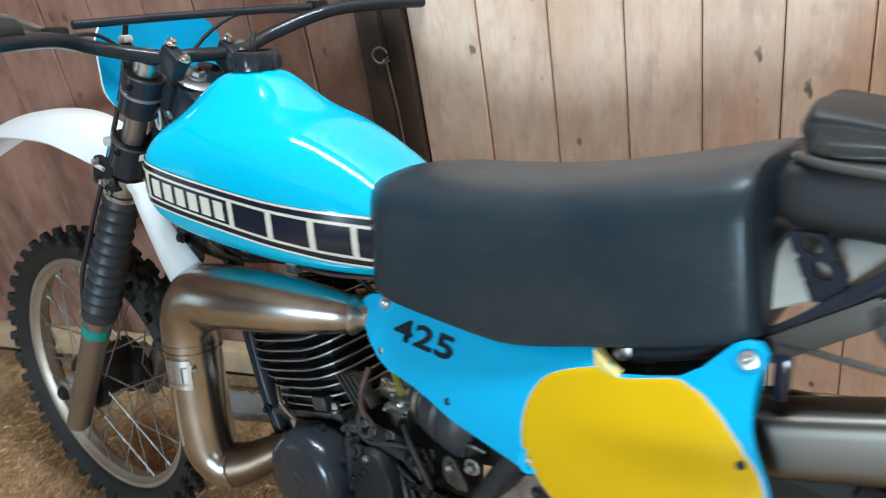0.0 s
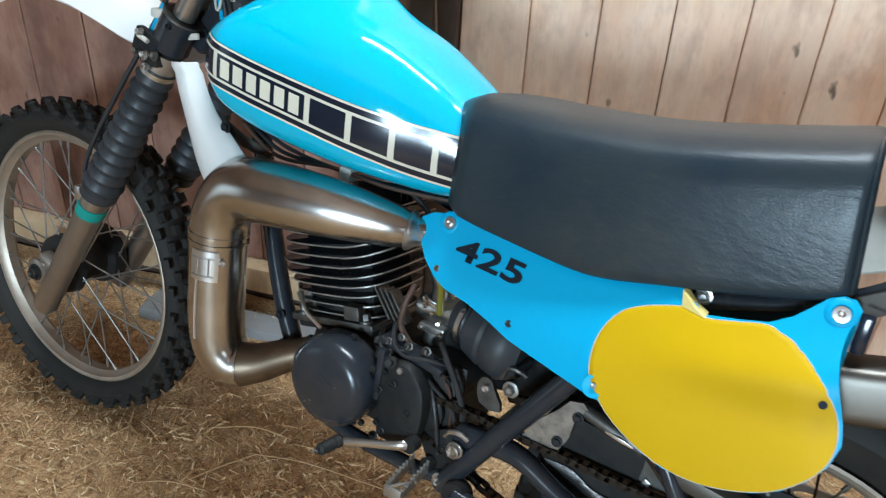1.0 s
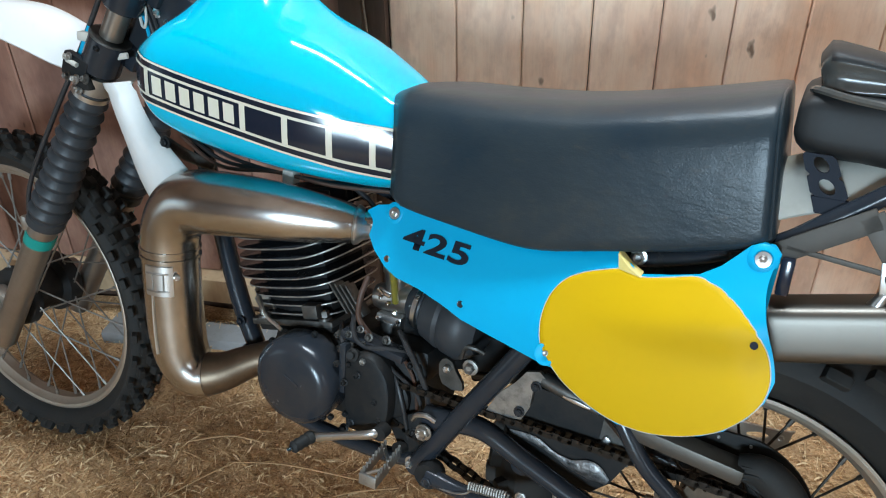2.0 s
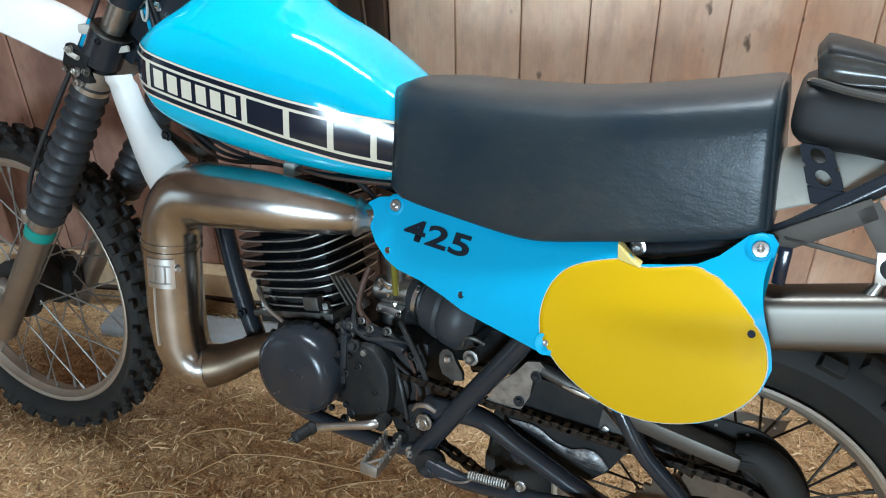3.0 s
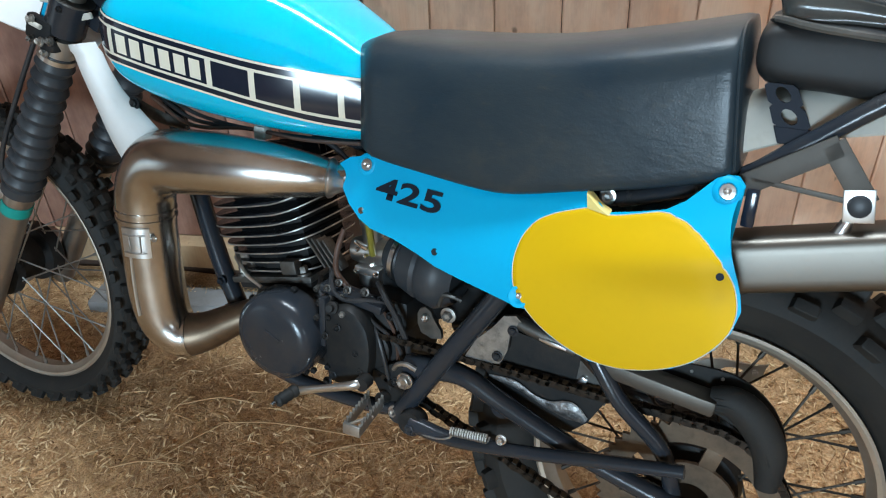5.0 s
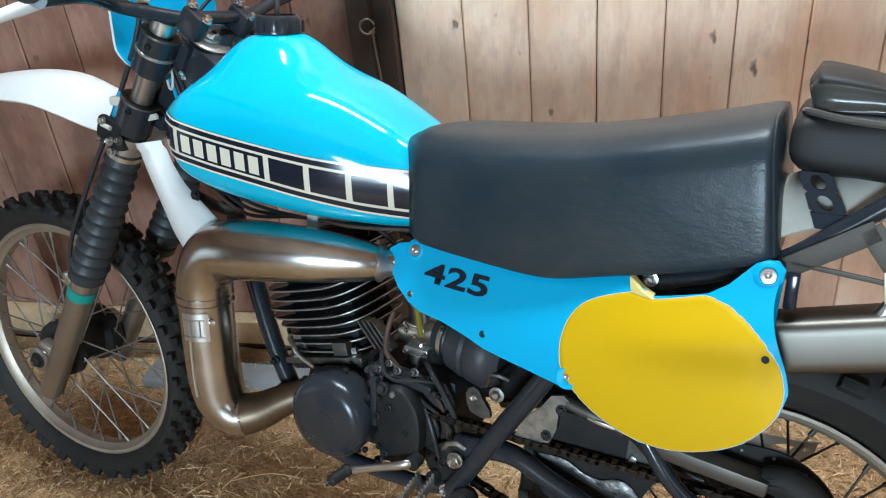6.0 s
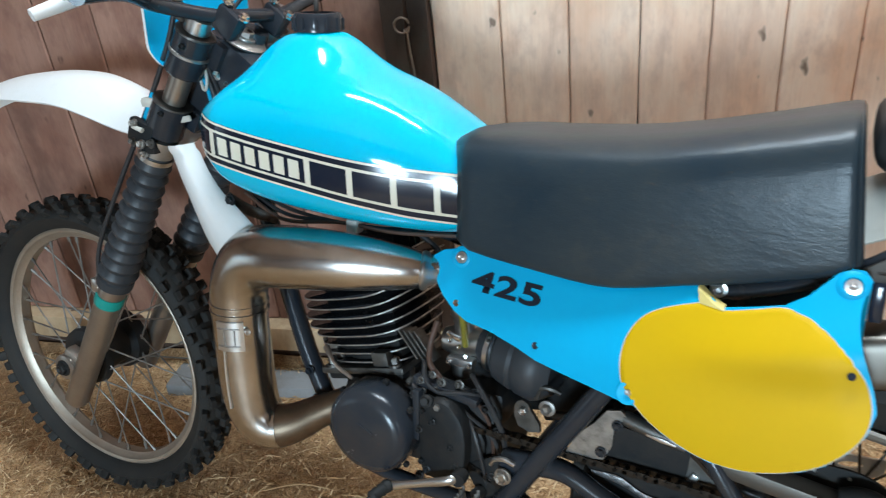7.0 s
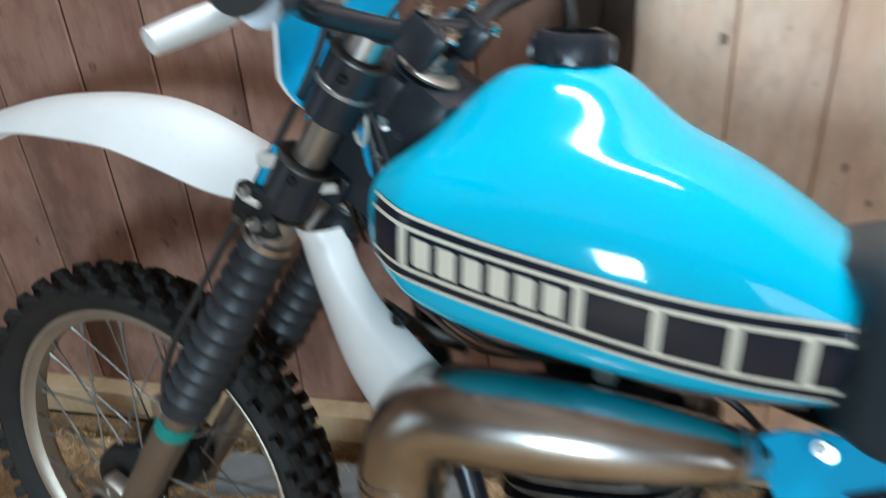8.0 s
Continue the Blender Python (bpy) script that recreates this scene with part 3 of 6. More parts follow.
# front fork
def build_fork_leg(side):
    ax = on_fork
    bottom, top = ax(0.262, side), ax(0.56, side)
    d = (top - bottom).normalized()
    prof = [(0, 0.012), (0.002, 0.020), (0.012, 0.0245), (0.15, 0.0250), (0.24, 0.0255), (0.32, 0.0265), (0.365, 0.0265), (0.375, 0.022)]
    leg = steered(part("fork_leg", lathe(prof, bottom, d, 28), SLIDER, bike, "grey alloy fork leg with ribbed black gaiter"))
    # axle clamp ahead of the leg
    bm = box(Vector((0.022, side * 0.086, 0.352)), (0.075, 0.030, 0.050), 0.010, Matrix.Rotation(radians(31), 4, "Y"))
    lathe([(-0.022, 0.024), (-0.02, 0.028), (0.02, 0.028), (0.022, 0.024)], (0, side * 0.086, 0.348), (0, 1, 0), 24, bm)
    part("axle_clamp", bm, SLIDER, leg)
    part("axle_nut", bolt((0, side * 0.106, 0.348), 0.013, 0.012, (0, side, 0), 0.018), DIRTY, leg)
    part("tape_band", lathe([(0, 0.0268), (0.0005, 0.0276), (0.024, 0.0278), (0.0245, 0.0268)], bottom + d * 0.303, d, 28), TEAL, leg, "teal tape band")
    g = []
    for k in range(11):
        s = k / 10.8
        r = 0.0375 - 0.006 * s
        g += [(0.375 + 0.274 * s, r - 0.0065), (0.375 + 0.274 * (s + 0.026), r - 0.0025), (0.375 + 0.274 * (s + 0.047), r), (0.375 + 0.274 * (s + 0.07), r - 0.0025)]
    g = [(0.353, 0.028), (0.355, 0.034), (0.372, 0.034)] + g + [(0.672, 0.026), (0.674, 0.019)]
    part("gaiter", lathe(g, bottom, d, 32), GAITER, leg, "ribbed black rubber fork gaiter")
    part("gaiter_clamp", lathe([(0.655, 0.028), (0.655, 0.0305), (0.664, 0.0305), (0.664, 0.028)], bottom, d, 28), BRIGHT, leg)
    part("gaiter_collar", lathe([(0.668, 0.020), (0.668, 0.0285), (0.700, 0.0285), (0.703, 0.020)], bottom, d, 28), ALLOY, leg)
    part("stanchion", lathe([(0.60, 0.0185), (0.905, 0.0185), (0.907, 0.015)], bottom, d, 28), SLIDER, leg, "bare steel upper fork tube")
    part("fork_cap", lathe([(0.900, 0.0205), (0.922, 0.0205), (0.925, 0.0175), (0.926, 0.012), (0.936, 0.0115), (0.938, 0.006)], bottom, d, 20), BRIGHT, leg)
    return leg


for side in (-1, 1):
    build_fork_leg(side)


def build_clamp(z, name, span, r):
    bm = bmesh.new()
    for side in (-1, 1):
        c = on_fork(z, side)
        lathe([(-span / 2, r - 0.003), (-span / 2 + 0.003, r), (span / 2 - 0.003, r), (span / 2, r - 0.003)], c, RAKE, 28, bm)
    c = (on_fork(z, -1) + on_fork(z, 1)) / 2
    turn = Matrix.Rotation(radians(31), 4, "Y")
    box(c + Vector((0.022, 0, 0.0)), (0.055, 0.16, span * 0.62), 0.008, turn, bm)
    lathe([(-span * 0.45, 0.030), (span * 0.45, 0.030)], c + Vector((0.05, 0, -0.03)) * 0.9, RAKE, 24, bm)
    ob = steered(part(name, bm, BLACK, bike, "black painted alloy fork clamp"))
    for side in (-1, 1):
        p = on_fork(z, side, -0.004, 0.026)
        part("pinch_bolt", bolt(p + Vector((0.012, 0, 0.012)), 0.005, 0.009, (0.3, side, 0.2), 0.007), DIRTY, ob)
        part("clamp_lip", lathe([(span / 2 - 0.004, r), (span / 2 - 0.003, r + 0.0015), (span / 2 - 0.0005, r + 0.0012), (span / 2, r - 0.003)], on_fork(z, side), RAKE, 28), OILY, ob)
    return ob


build_clamp(0.895, "lower_fork_clamp", 0.064, 0.032)
upper = build_clamp(1.0005, "upper_fork_clamp", 0.074, 0.031)
for side in (-1, 1):
    part("clamp_ring", lathe([(-0.003, 0.0312), (-0.002, 0.0325), (0.002, 0.0325), (0.003, 0.0312)], on_fork(1.0015, side), RAKE, 28), ALLOY, upper)
stem = lathe([(-0.16, 0.030), (-0.02, 0.030), (0.0, 0.036), (0.012, 0.036), (0.014, 0.022), (0.03, 0.020)], (0.498, -0.01, 1.005), RAKE, 28)
box((0.464, 0.0, 0.940), (0.110, 0.140, 0.165), 0.022, Matrix.Rotation(radians(31), 4, "Y"), stem)
stem_ob = part("steering_head", stem, BLACK, bike)
part("stem_washer", lathe([(0, 0.034), (0.003, 0.035), (0.005, 0.032), (0.006, 0.018)], (0.505, -0.032, 1.012), RAKE, 32), ALLOY, stem_ob)
part("stem_nut", bolt((0.508, -0.032, 1.018), 0.011, 0.013, RAKE, 0.016), ALLOY, stem_ob)
for p, r in (((0.476, -0.068, 0.962), 0.006), ((0.492, -0.064, 0.948), 0.004), ((0.505, -0.060, 0.985), 0.005), ((0.470, -0.066, 0.925), 0.0045)):
    part("head_bolt", bolt(p, r, 0.007, (0.3, -1, 0.3), r * 1.5), BRIGHT, stem_ob)
ring = [(0.455 + 0.011 * math.cos(a) * 0.6, -0.078, 0.958 + 0.020 * math.sin(a)) for a in np.linspace(0, 2 * math.pi, 17)]
part("cable_loop", tube(ring, 0.0024, 8, 2), TRANSL, stem_ob)
for k, (dx, mat) in enumerate(((0.0, CABLE), (0.011, CABLE), (-0.010, PANEL))):
    run = [(0.430 + dx, -0.050, 1.06), (0.446 + dx, -0.070 - 0.004 * k, 1.0), (0.462 + dx, -0.072, 0.95), (0.478 + dx * 1.4, -0.066, 0.90), (0.51 + dx, -0.05, 0.84)]
    part("control_cable", tube(run, 0.0036, 8, 6), mat, stem_ob)


# handlebar with its clamps, grips and levers
def build_bar():
    left = [(0.575, -0.40, 1.10), (0.530, -0.32, 1.103), (0.475, -0.235, 1.10), (0.452, -0.165, 1.085), (0.490, -0.09, 1.067)]
    right = [(0.512, 0.05, 1.067), (0.522, 0.12, 1.090), (0.575, 0.21, 1.122), (0.615, 0.31, 1.130), (0.65, 0.40, 1.130)]
    left, right = [[(x + 0.010, y, z - 0.012) for x, y, z in row] for row in (left, right)]
    bar = steered(part("handlebar", tube(left + [(0.522, -0.04, 1.054)] + right, 0.011, 16, 6), BLACK, bike, "black steel handlebar with crossbar and grips"))
    part("crossbar", tube([(0.465, -0.20, 1.108), (0.50, -0.03, 1.114), (0.56, 0.19, 1.118)], 0.0065, 12, 4), BLACK, bar)
    for y in (-0.085, 0.025):
        part("bar_clamp", box((0.522, y, 1.046), (0.044, 0.026, 0.042), 0.007, Matrix.Rotation(radians(38), 4, "Y")), BLACK, bar)
        for dx, dz in ((0.000, 0.028), (0.026, 0.004)):
            part("clamp_bolt", bolt((0.524 + dx, y, 1.046 + dz), 0.0065, 0.008, (0.62, 0, 0.78), 0.009), CHROME, bar)
    for a, b in (((0.530, -0.32, 1.103), (0.580, -0.41, 1.10)), ((0.615, 0.31, 1.130), (0.655, 0.41, 1.13))):
        part("grip", tube([a, b], [0.017, 0.017], 18, 1), RUBBER, bar)
    for (x, y, z), s in (((0.470, -0.225, 1.095), -1), ((0.568, 0.21, 1.117), 1)):
        part("lever_perch", box((x - 0.012, y, z), (0.034, 0.028, 0.024), 0.006), DIRTY, bar)
        lever = tube([(x - 0.03, y, z + 0.004), (x - 0.02, y + s * 0.05, z + 0.022), (x + 0.02, y + s * 0.12, z + 0.034), (x + 0.045, y + s * 0.16, z + 0.034)], [0.006, 0.007, 0.0065, 0.008], 12, 5)
        part("lever", lever, ALLOY, bar, "bare alloy lever")
    part("lever_cover", tube([(0.512, -0.405, 1.067), (0.522, -0.380, 1.076), (0.530, -0.358, 1.083)], [0.0075, 0.0085, 0.008], 14, 3), WHITE, bar, "white plastic lever sleeve")
    part("clutch_cable", tube([(0.44, -0.215, 1.09), (0.415, -0.13, 1.09), (0.42, -0.06, 1.03), (0.50, -0.045, 0.95), (0.56, -0.06, 0.80)], 0.0034, 8, 6), CABLE, bar)
    part("throttle_cable", tube([(0.54, 0.20, 1.11), (0.46, 0.10, 1.11), (0.42, 0.02, 1.03), (0.52, 0.02, 0.94)], 0.0034, 8, 6), CABLE, bar)
    return bar


build_bar()


def build_front_plate():
    """A bowed blue plate before the fork, with a white face and rim."""
    bm = bmesh.new()
    grids = []
    for off in (0.0, 0.005):
        rows = []
        for k in range(15):
            u = k / 14
            z = 0.962 + 0.150 * u
            half = 0.123 * (1 - 0.30 * max(0.0, 1 - u * 6) ** 2 - 0.22 * max(0.0, u * 4 - 3) ** 2)
            lean = 0.052 * max(0.0, 1 - u * 3.2) ** 1.5
            row = []
            for i in range(19):
                y = half * (i / 9 - 1)
                row.append((0.364 - off + lean + 1.6 * y * y, y, z + 0.15 * off))
            rows.append(row)
        grids.append(rows)
    ring = lambda g: g[0] + [r[-1] for r in g[1:-1]] + g[-1][::-1] + [r[0] for r in g[-2:0:-1]]
    for g, m in zip(grids, (0, 1)):
        skin(bm, g, cap=False, closed=False, mat=m)
    skin(bm, [ring(grids[0]), ring(grids[1])], cap=False, mat=1)
    bmesh.ops.remove_doubles(bm, verts=bm.verts[:], dist=1e-6)
    ob = steered(part("front_number_plate", bm, [PANEL, WHITE], bike, "blue plastic front number plate with white edge"))
    tilt = Matrix.Rotation(radians(31), 4, "Y")
    part("plate_bracket", box(on_fork(0.896, -1, 0.030, 0.004), (0.012, 0.026, 0.058), 0.004, tilt), PANEL, ob)
    part("plate_stay", box(on_fork(0.955, 0, 0.055), (0.012, 0.05, 0.09), 0.004, tilt), PANEL, ob)


build_front_plate()


def build_fender():
    """The white front mudguard: one long channel from its tip to behind the fork."""
    rows = [(-0.37, 0.83, 0.045, 0.012), (-0.25, 0.889, 0.062, 0.022), (-0.12, 0.930, 0.068, 0.036), (-0.02, 0.946, 0.070, 0.048), (0.07, 0.951, 0.070, 0.056), (0.15, 0.944, 0.066, 0.066), (0.24, 0.915, 0.058, 0.064),
            (0.32, 0.880, 0.050, 0.040), (0.372, 0.850, 0.046, 0.030)]
    line = smooth_line(rows, 5)
    bm = bmesh.new()
    rings = []
    for i, (x, z, half, drop) in enumerate(line):
        a, b = line[max(i - 1, 0)], line[min(i + 1, len(line) - 1)]
        t = Vector((b[0] - a[0], 0, b[1] - a[1])).normalized()
        down = Vector((t.z, 0, -t.x)) if t.x > 0 else Vector((0, 0, -1))
        down = Vector((-abs(t.z) * 0.9, 0, -abs(t.x))) if t.z < 0 else Vector((t.z, 0, -t.x))
        out = []
        for th in (0.0, 0.0035):
            r = []
            for k in range(17):
                u = k / 8 - 1
                d = (abs(u) ** 2.6) * drop
                p = Vector((x, u * (half - th), z)) + down * (d + th)
                r.append(p)
            out.append(r)
        rings.append(out[0] + out[1][::-1])
    skin(bm, rings)
    steered(part("front_fender", bm, WHITE, bike, "white plastic front fender"))


build_fender()


def build_shield():
    """The white leg shield behind the fork: a bowed, flaring sheet."""
    left = smooth_line([(0.386, 0.846), (0.399, 0.806), (0.418, 0.760), (0.449, 0.694), (0.483, 0.648), (0.50, 0.625)], 5)
    right = smooth_line([(0.452, 0.857), (0.471, 0.818), (0.497, 0.784), (0.530, 0.758), (0.568, 0.728), (0.60, 0.700)], 5)
    bm = bmesh.new()
    rings = []
    for k, (a, b) in enumerate(zip(left, right)):
        lip = -0.004 if k < 2 else 0.0
        ring = []
        for th in (0.0, 0.003):
            r = []
            for u in np.linspace(0, 1, 13):
                x, z = a[0] + (b[0] - a[0]) * u, a[1] + (b[1] - a[1]) * u
                y = -0.100 - 0.020 * u - 0.016 * math.sin(math.pi * u) + 0.012 * max(0, u - 0.8) * 5 + th + lip
                r.append((x, y, z))
            ring += r if th == 0 else r[::-1]
        rings.append(ring)
    skin(bm, rings)
    ob = part("leg_shield", bm, WHITE, bike, "white flared plastic shield behind the fork", angle=60)
    part("shield_bolt", bolt((0.520, -0.108, 0.770), 0.007, 0.006, (0, -1, 0), 0.010), DIRTY, ob)


build_shield()
stay = part("coil_stay", tube([(0.478, -0.072, 0.762), (0.520, -0.071, 0.745), (0.580, -0.066, 0.733)], [0.010, 0.011, 0.007], 12, 4, flat=0.35), OILY, bike, "bare alloy stay behind the shield")
part("stay_bolt", bolt((0.492, -0.080, 0.757), 0.006, 0.006, (0, -1, 0.2), 0.009), DIRTY, stay)
for k, mat in enumerate((CABLE, CABLE, COPPER)):
    part("loom_cable", tube([(0.52, -0.05 - 0.012 * k, 0.775), (0.60, -0.055 - 0.010 * k, 0.752 - 0.006 * k), (0.70, -0.06, 0.745), (0.80, -0.045 - 0.006 * k, 0.742), (0.90, -0.035, 0.745)], 0.0032, 8, 6), mat, stay)
part("tank_mount", box((0.725, -0.055, 0.742), (0.022, 0.020, 0.022), 0.005), TRANSL, stay, "beige rubber tank mount")
bm = tube([on_fork(0.545, -1, 0.012, 0.016), on_fork(0.62, -1, 0.04, 0.02), on_fork(0.75, -1, 0.04, 0.018), on_fork(0.87, -1, 0.036, 0.012), on_fork(1.0, -1, 0.034, 0.012), on_fork(1.08, -1, 0.05, 0.01)], 0.0042, 10, 6)
cable = steered(part("front_brake_cable", bm, CABLE, bike))
bm = tube([on_fork(0.33, -1, 0.02, -0.03), on_fork(0.40, -1, 0.022, -0.012), on_fork(0.47, -1, 0.022, 0.008), on_fork(0.545, -1, 0.012, 0.016)], 0.0036, 8, 6)
steered(part("lower_brake_cable", bm, CABLE, bike))
steered(part("cable_guide", box(on_fork(0.55, -1, 0.026, 0.012), (0.018, 0.02, 0.028), 0.004), BRIGHT, bike))
steered(part("cable_clip", box(on_fork(0.905, -1, 0.03, 0.012), (0.03, 0.022, 0.016), 0.005), TRANSL, bike))
# wires bundled behind the fork, with a yellow tag and bright slivers added as glints
loom = part("wire_loom", tube([(0.432, -0.045, 0.990), (0.424, -0.050, 0.950), (0.416, -0.048, 0.905), (0.428, -0.042, 0.860), (0.455, -0.036, 0.815)], 0.006, 10, 5), CABLE, bike, "bundle of black wires behind the fork")
for k, (mat, r) in enumerate(((COPPER, 0.0022), (CABLE, 0.003), (PANEL, 0.0022), (CABLE, 0.0026))):
    part("wire", tube([(0.440 + 0.005 * k, -0.052 - 0.006 * (k % 2), 0.985 - 0.01 * k), (0.412 + 0.012 * k, -0.060 + 0.004 * k, 0.93), (0.420 + 0.010 * k, -0.056, 0.875), (0.440 + 0.012 * k, -0.046, 0.82)], r, 8, 5), mat, loom)
part("wire_tag", tube([(0.421, -0.058, 0.942), (0.428, -0.064, 0.928), (0.425, -0.063, 0.912)], [0.003, 0.0055, 0.003], 8, 4, flat=0.5), HOSE, loom, "dull yellow connector")
for x, z, dz in ((0.462, 0.955, 0.012), (0.472, 0.958, 0.010), (0.448, 0.884, 0.010), (0.438, 0.868, 0.008), (0.500, 0.968, 0.008)):
    part("wire_glint", tube([(x, -0.050, z), (x + 0.006, -0.052, z - dz)], 0.0017, 6, 1), BRIGHT, loom)



# the clutter at the lower clamp: bracket, bolts, clips
bm = box(on_fork(0.862, -1, 0.018, 0.026), (0.052, 0.016, 0.040), 0.005, Matrix.Rotation(radians(20), 4, "Y"))
box(on_fork(0.850, -1, -0.004, 0.024), (0.030, 0.018, 0.022), 0.004, None, bm)
bracket = steered(part("cable_bracket", bm, DIRTY, bike, "oily black cable bracket on the fork"))
for f, z, o, mat in ((0.030, 0.872, 0.036, ALLOY), (0.004, 0.852, 0.036, ALLOY), (-0.012, 0.862, 0.034, OILY), (0.022, 0.845, 0.034, OILY), (-0.004, 0.838, 0.030, ALLOY)):
    part("bracket_bolt", bolt(on_fork(z, -1, f, o), 0.0055, 0.008, (-0.2, -1, 0.3), 0.008), mat, bracket)
part("bracket_spacer", tube([on_fork(0.872, -1, 0.010, 0.038), on_fork(0.868, -1, 0.030, 0.038)], 0.004, 10, 1), TRANSL, bracket)
steered(part("white_tab", box(on_fork(0.912, -1, -0.034, 0.004), (0.026, 0.006, 0.010), 0.002, Matrix.Rotation(radians(-12), 4, "Y")), TRANSL, bike))
top = steered(part("cable_holder", box(on_fork(1.048, -1, 0.030, 0.012), (0.030, 0.020, 0.024), 0.006, Matrix.Rotation(radians(31), 4, "Y")), OILY, bike, "greasy alloy cable holder"))
part("holder_bolt", bolt(on_fork(1.052, -1, 0.026, 0.024), 0.006, 0.008, (-0.2, -1, 0.4), 0.008), BRIGHT, top)
part("holder_clip", box(on_fork(1.062, -1, 0.042, 0.012), (0.018, 0.016, 0.012), 0.004), TRANSL, top)


# fuel tank
TANK_W = [(0.497, 0.090), (0.516, 0.108), (0.538, 0.125), (0.565, 0.138), (0.62, 0.140), (0.722, 0.136), (0.783, 0.130), (0.84, 0.117), (0.895, 0.100), (0.96, 0.086)]
TANK_B = [(0.497, 0.832), (0.516, 0.816), (0.538, 0.802), (0.574, 0.785), (0.624, 0.770), (0.717, 0.756), (0.80, 0.749), (0.876, 0.746), (0.917, 0.750), (0.96, 0.756)]
TANK_T = [(0.497, 0.932), (0.516, 0.944), (0.538, 0.958), (0.565, 0.972), (0.60, 0.984), (0.648, 0.993), (0.70, 0.991), (0.764, 0.977), (0.817, 0.955), (0.869, 0.924), (0.905, 0.900), (0.96, 0.868)]
TANK_Z = [(0.497, 0.888), (0.55, 0.868), (0.65, 0.848), (0.80, 0.825), (0.96, 0.808)]
UP_P, UP_Q, LO_P, LO_Q = 2.8, 2.4, 3.0, 2.3


def tank_y(x, z):
    """Half the tank's width at a place of its side."""
    w, zc = eased(TANK_W, x), eased(TANK_Z, x)
    top, bot = eased(TANK_T, x), eased(TANK_B, x)
    if z > zc:
        return w * max(0.0, 1 - ((z - zc) / (top - zc)) ** UP_P) ** (1 / UP_Q)
    return w * max(0.0, 1 - ((zc - z) / (zc - bot)) ** LO_P) ** (1 / LO_Q)


def tank_mid(x, z):
    """The tank sits slightly skewed on the frame: the y of its middle."""
    return -0.024 + 0.12 * (x - 0.66) - 0.055 * (z - 0.84)


def neck_rise(x, y):
    """The swelling of the tank up to its filler."""
    r = math.hypot(x - 0.648, 1.32 * y)
    t = min(1.0, max(0.0, r - 0.036) / 0.125)
    return 0.039 * (0.5 + 0.5 * math.cos(math.pi * t)) ** 1.7


def build_tank():
    bm = bmesh.new()
    rings = []
    for x in np.concatenate([[0.498, 0.503], np.linspace(0.509, 0.958, 80)]):
        w, zc, top, bot = eased(TANK_W, x), eased(TANK_Z, x), eased(TANK_T, x), eased(TANK_B, x)
        k = 0.90 if x < 0.500 else 0.97 if x < 0.505 else 1.0
        ring = []
        for a in np.linspace(0, 2 * math.pi, 120, endpoint=False):
            c, s = math.cos(a), math.sin(a)
            p, q = (UP_P, UP_Q) if s > 0 else (LO_P, LO_Q)
            y = w * math.copysign(abs(c) ** (2 / q), c)
            z = (top - zc if s > 0 else zc - bot) * math.copysign(abs(s) ** (2 / p), s)
            ring.append((x, y * k + tank_mid(x, zc + z), zc + z * k + (neck_rise(x, y) if s > 0 else 0.0)))
        rings.append(ring)
    skin(bm, rings)
    tank = part("fuel_tank", bm, BLUE, bike, "glossy sky-blue fuel tank with black and cream stripe", angle=50)
    bm = lathe([(0.0, 0.033), (0.001, 0.037), (0.022, 0.037), (0.027, 0.034), (0.0275, 0.026), (0.022, 0.026), (0.022, 0.001)], (0.656, -0.034, 1.031), (0.03, -0.05, 1), 40)
    cap = part("fuel_cap", bm, BLACK, tank, "black ribbed plastic fuel cap")
    for k in range(12):
        a = 2 * math.pi * k / 12
        part("cap_rib", box((0.656 + 0.037 * math.cos(a), -0.034 + 0.037 * math.sin(a), 1.042), (0.006, 0.008, 0.018), 0.002, Matrix.Rotation(a, 4, "Z")), BLACK, cap)
    part("breather", tube([(0.654, -0.034, 1.05), (0.654, -0.034, 1.067), (0.644, -0.02, 1.085)], 0.004, 10, 4), RUBBER, cap)
    return tank


tank = build_tank()
BAND_UP = [(0.50, 0.918), (0.548, 0.910), (0.59, 0.901), (0.638, 0.891), (0.726, 0.875), (0.806, 0.862), (0.879, 0.853), (0.96, 0.846)]
BAND_LO = [(0.50, 0.857), (0.54, 0.849), (0.581, 0.841), (0.63, 0.830), (0.72, 0.812), (0.802, 0.795), (0.876, 0.780), (0.96, 0.771)]


def decal(name, x0, x1, v0, v1, material, lift=0.0009, slant=0.0):
    """A thin film on the near side of the tank, from x0 to x1, between fractions of the band."""
    bm = bmesh.new()
    cols = max(2, int((x1 - x0) / 0.012) + 1)
    rows = []
    for i in range(cols + 1):
        row = []
        for k in range(5):
            v = v0 + (v1 - v0) * k / 4
            x = x0 + (x1 - x0) * i / cols + slant * (v - 0.5)
            z = eased(BAND_UP, x) * (1 - v) + eased(BAND_LO, x) * v
            row.append((x, tank_mid(x, z) - tank_y(x, z) - lift, z))
        rows.append(row)
    skin(bm, rows, cap=False, closed=False)
    return part(name, bm, material, tank)


decal("stripe_band", 0.519, 0.955, 0.0, 1.0, NAVY, 0.0016)
for v in ((0.0, 0.05), (0.165, 0.225), (0.775, 0.835), (0.95, 1.0)):
    decal("stripe_line", 0.521, 0.955, *v, CREAM, 0.0023)
for x in (0.5625, 0.7185, 0.7805, 0.8395, 0.895):
    decal("stripe_bar", x - 0.0042, x + 0.0042, 0.22, 0.78, CREAM, 0.0024)
for k in range(6):
    x = 0.5735 + 0.0232 * k
    decal("emblem_block", x, x + 0.0165, 0.30, 0.72, CREAM, 0.0024)


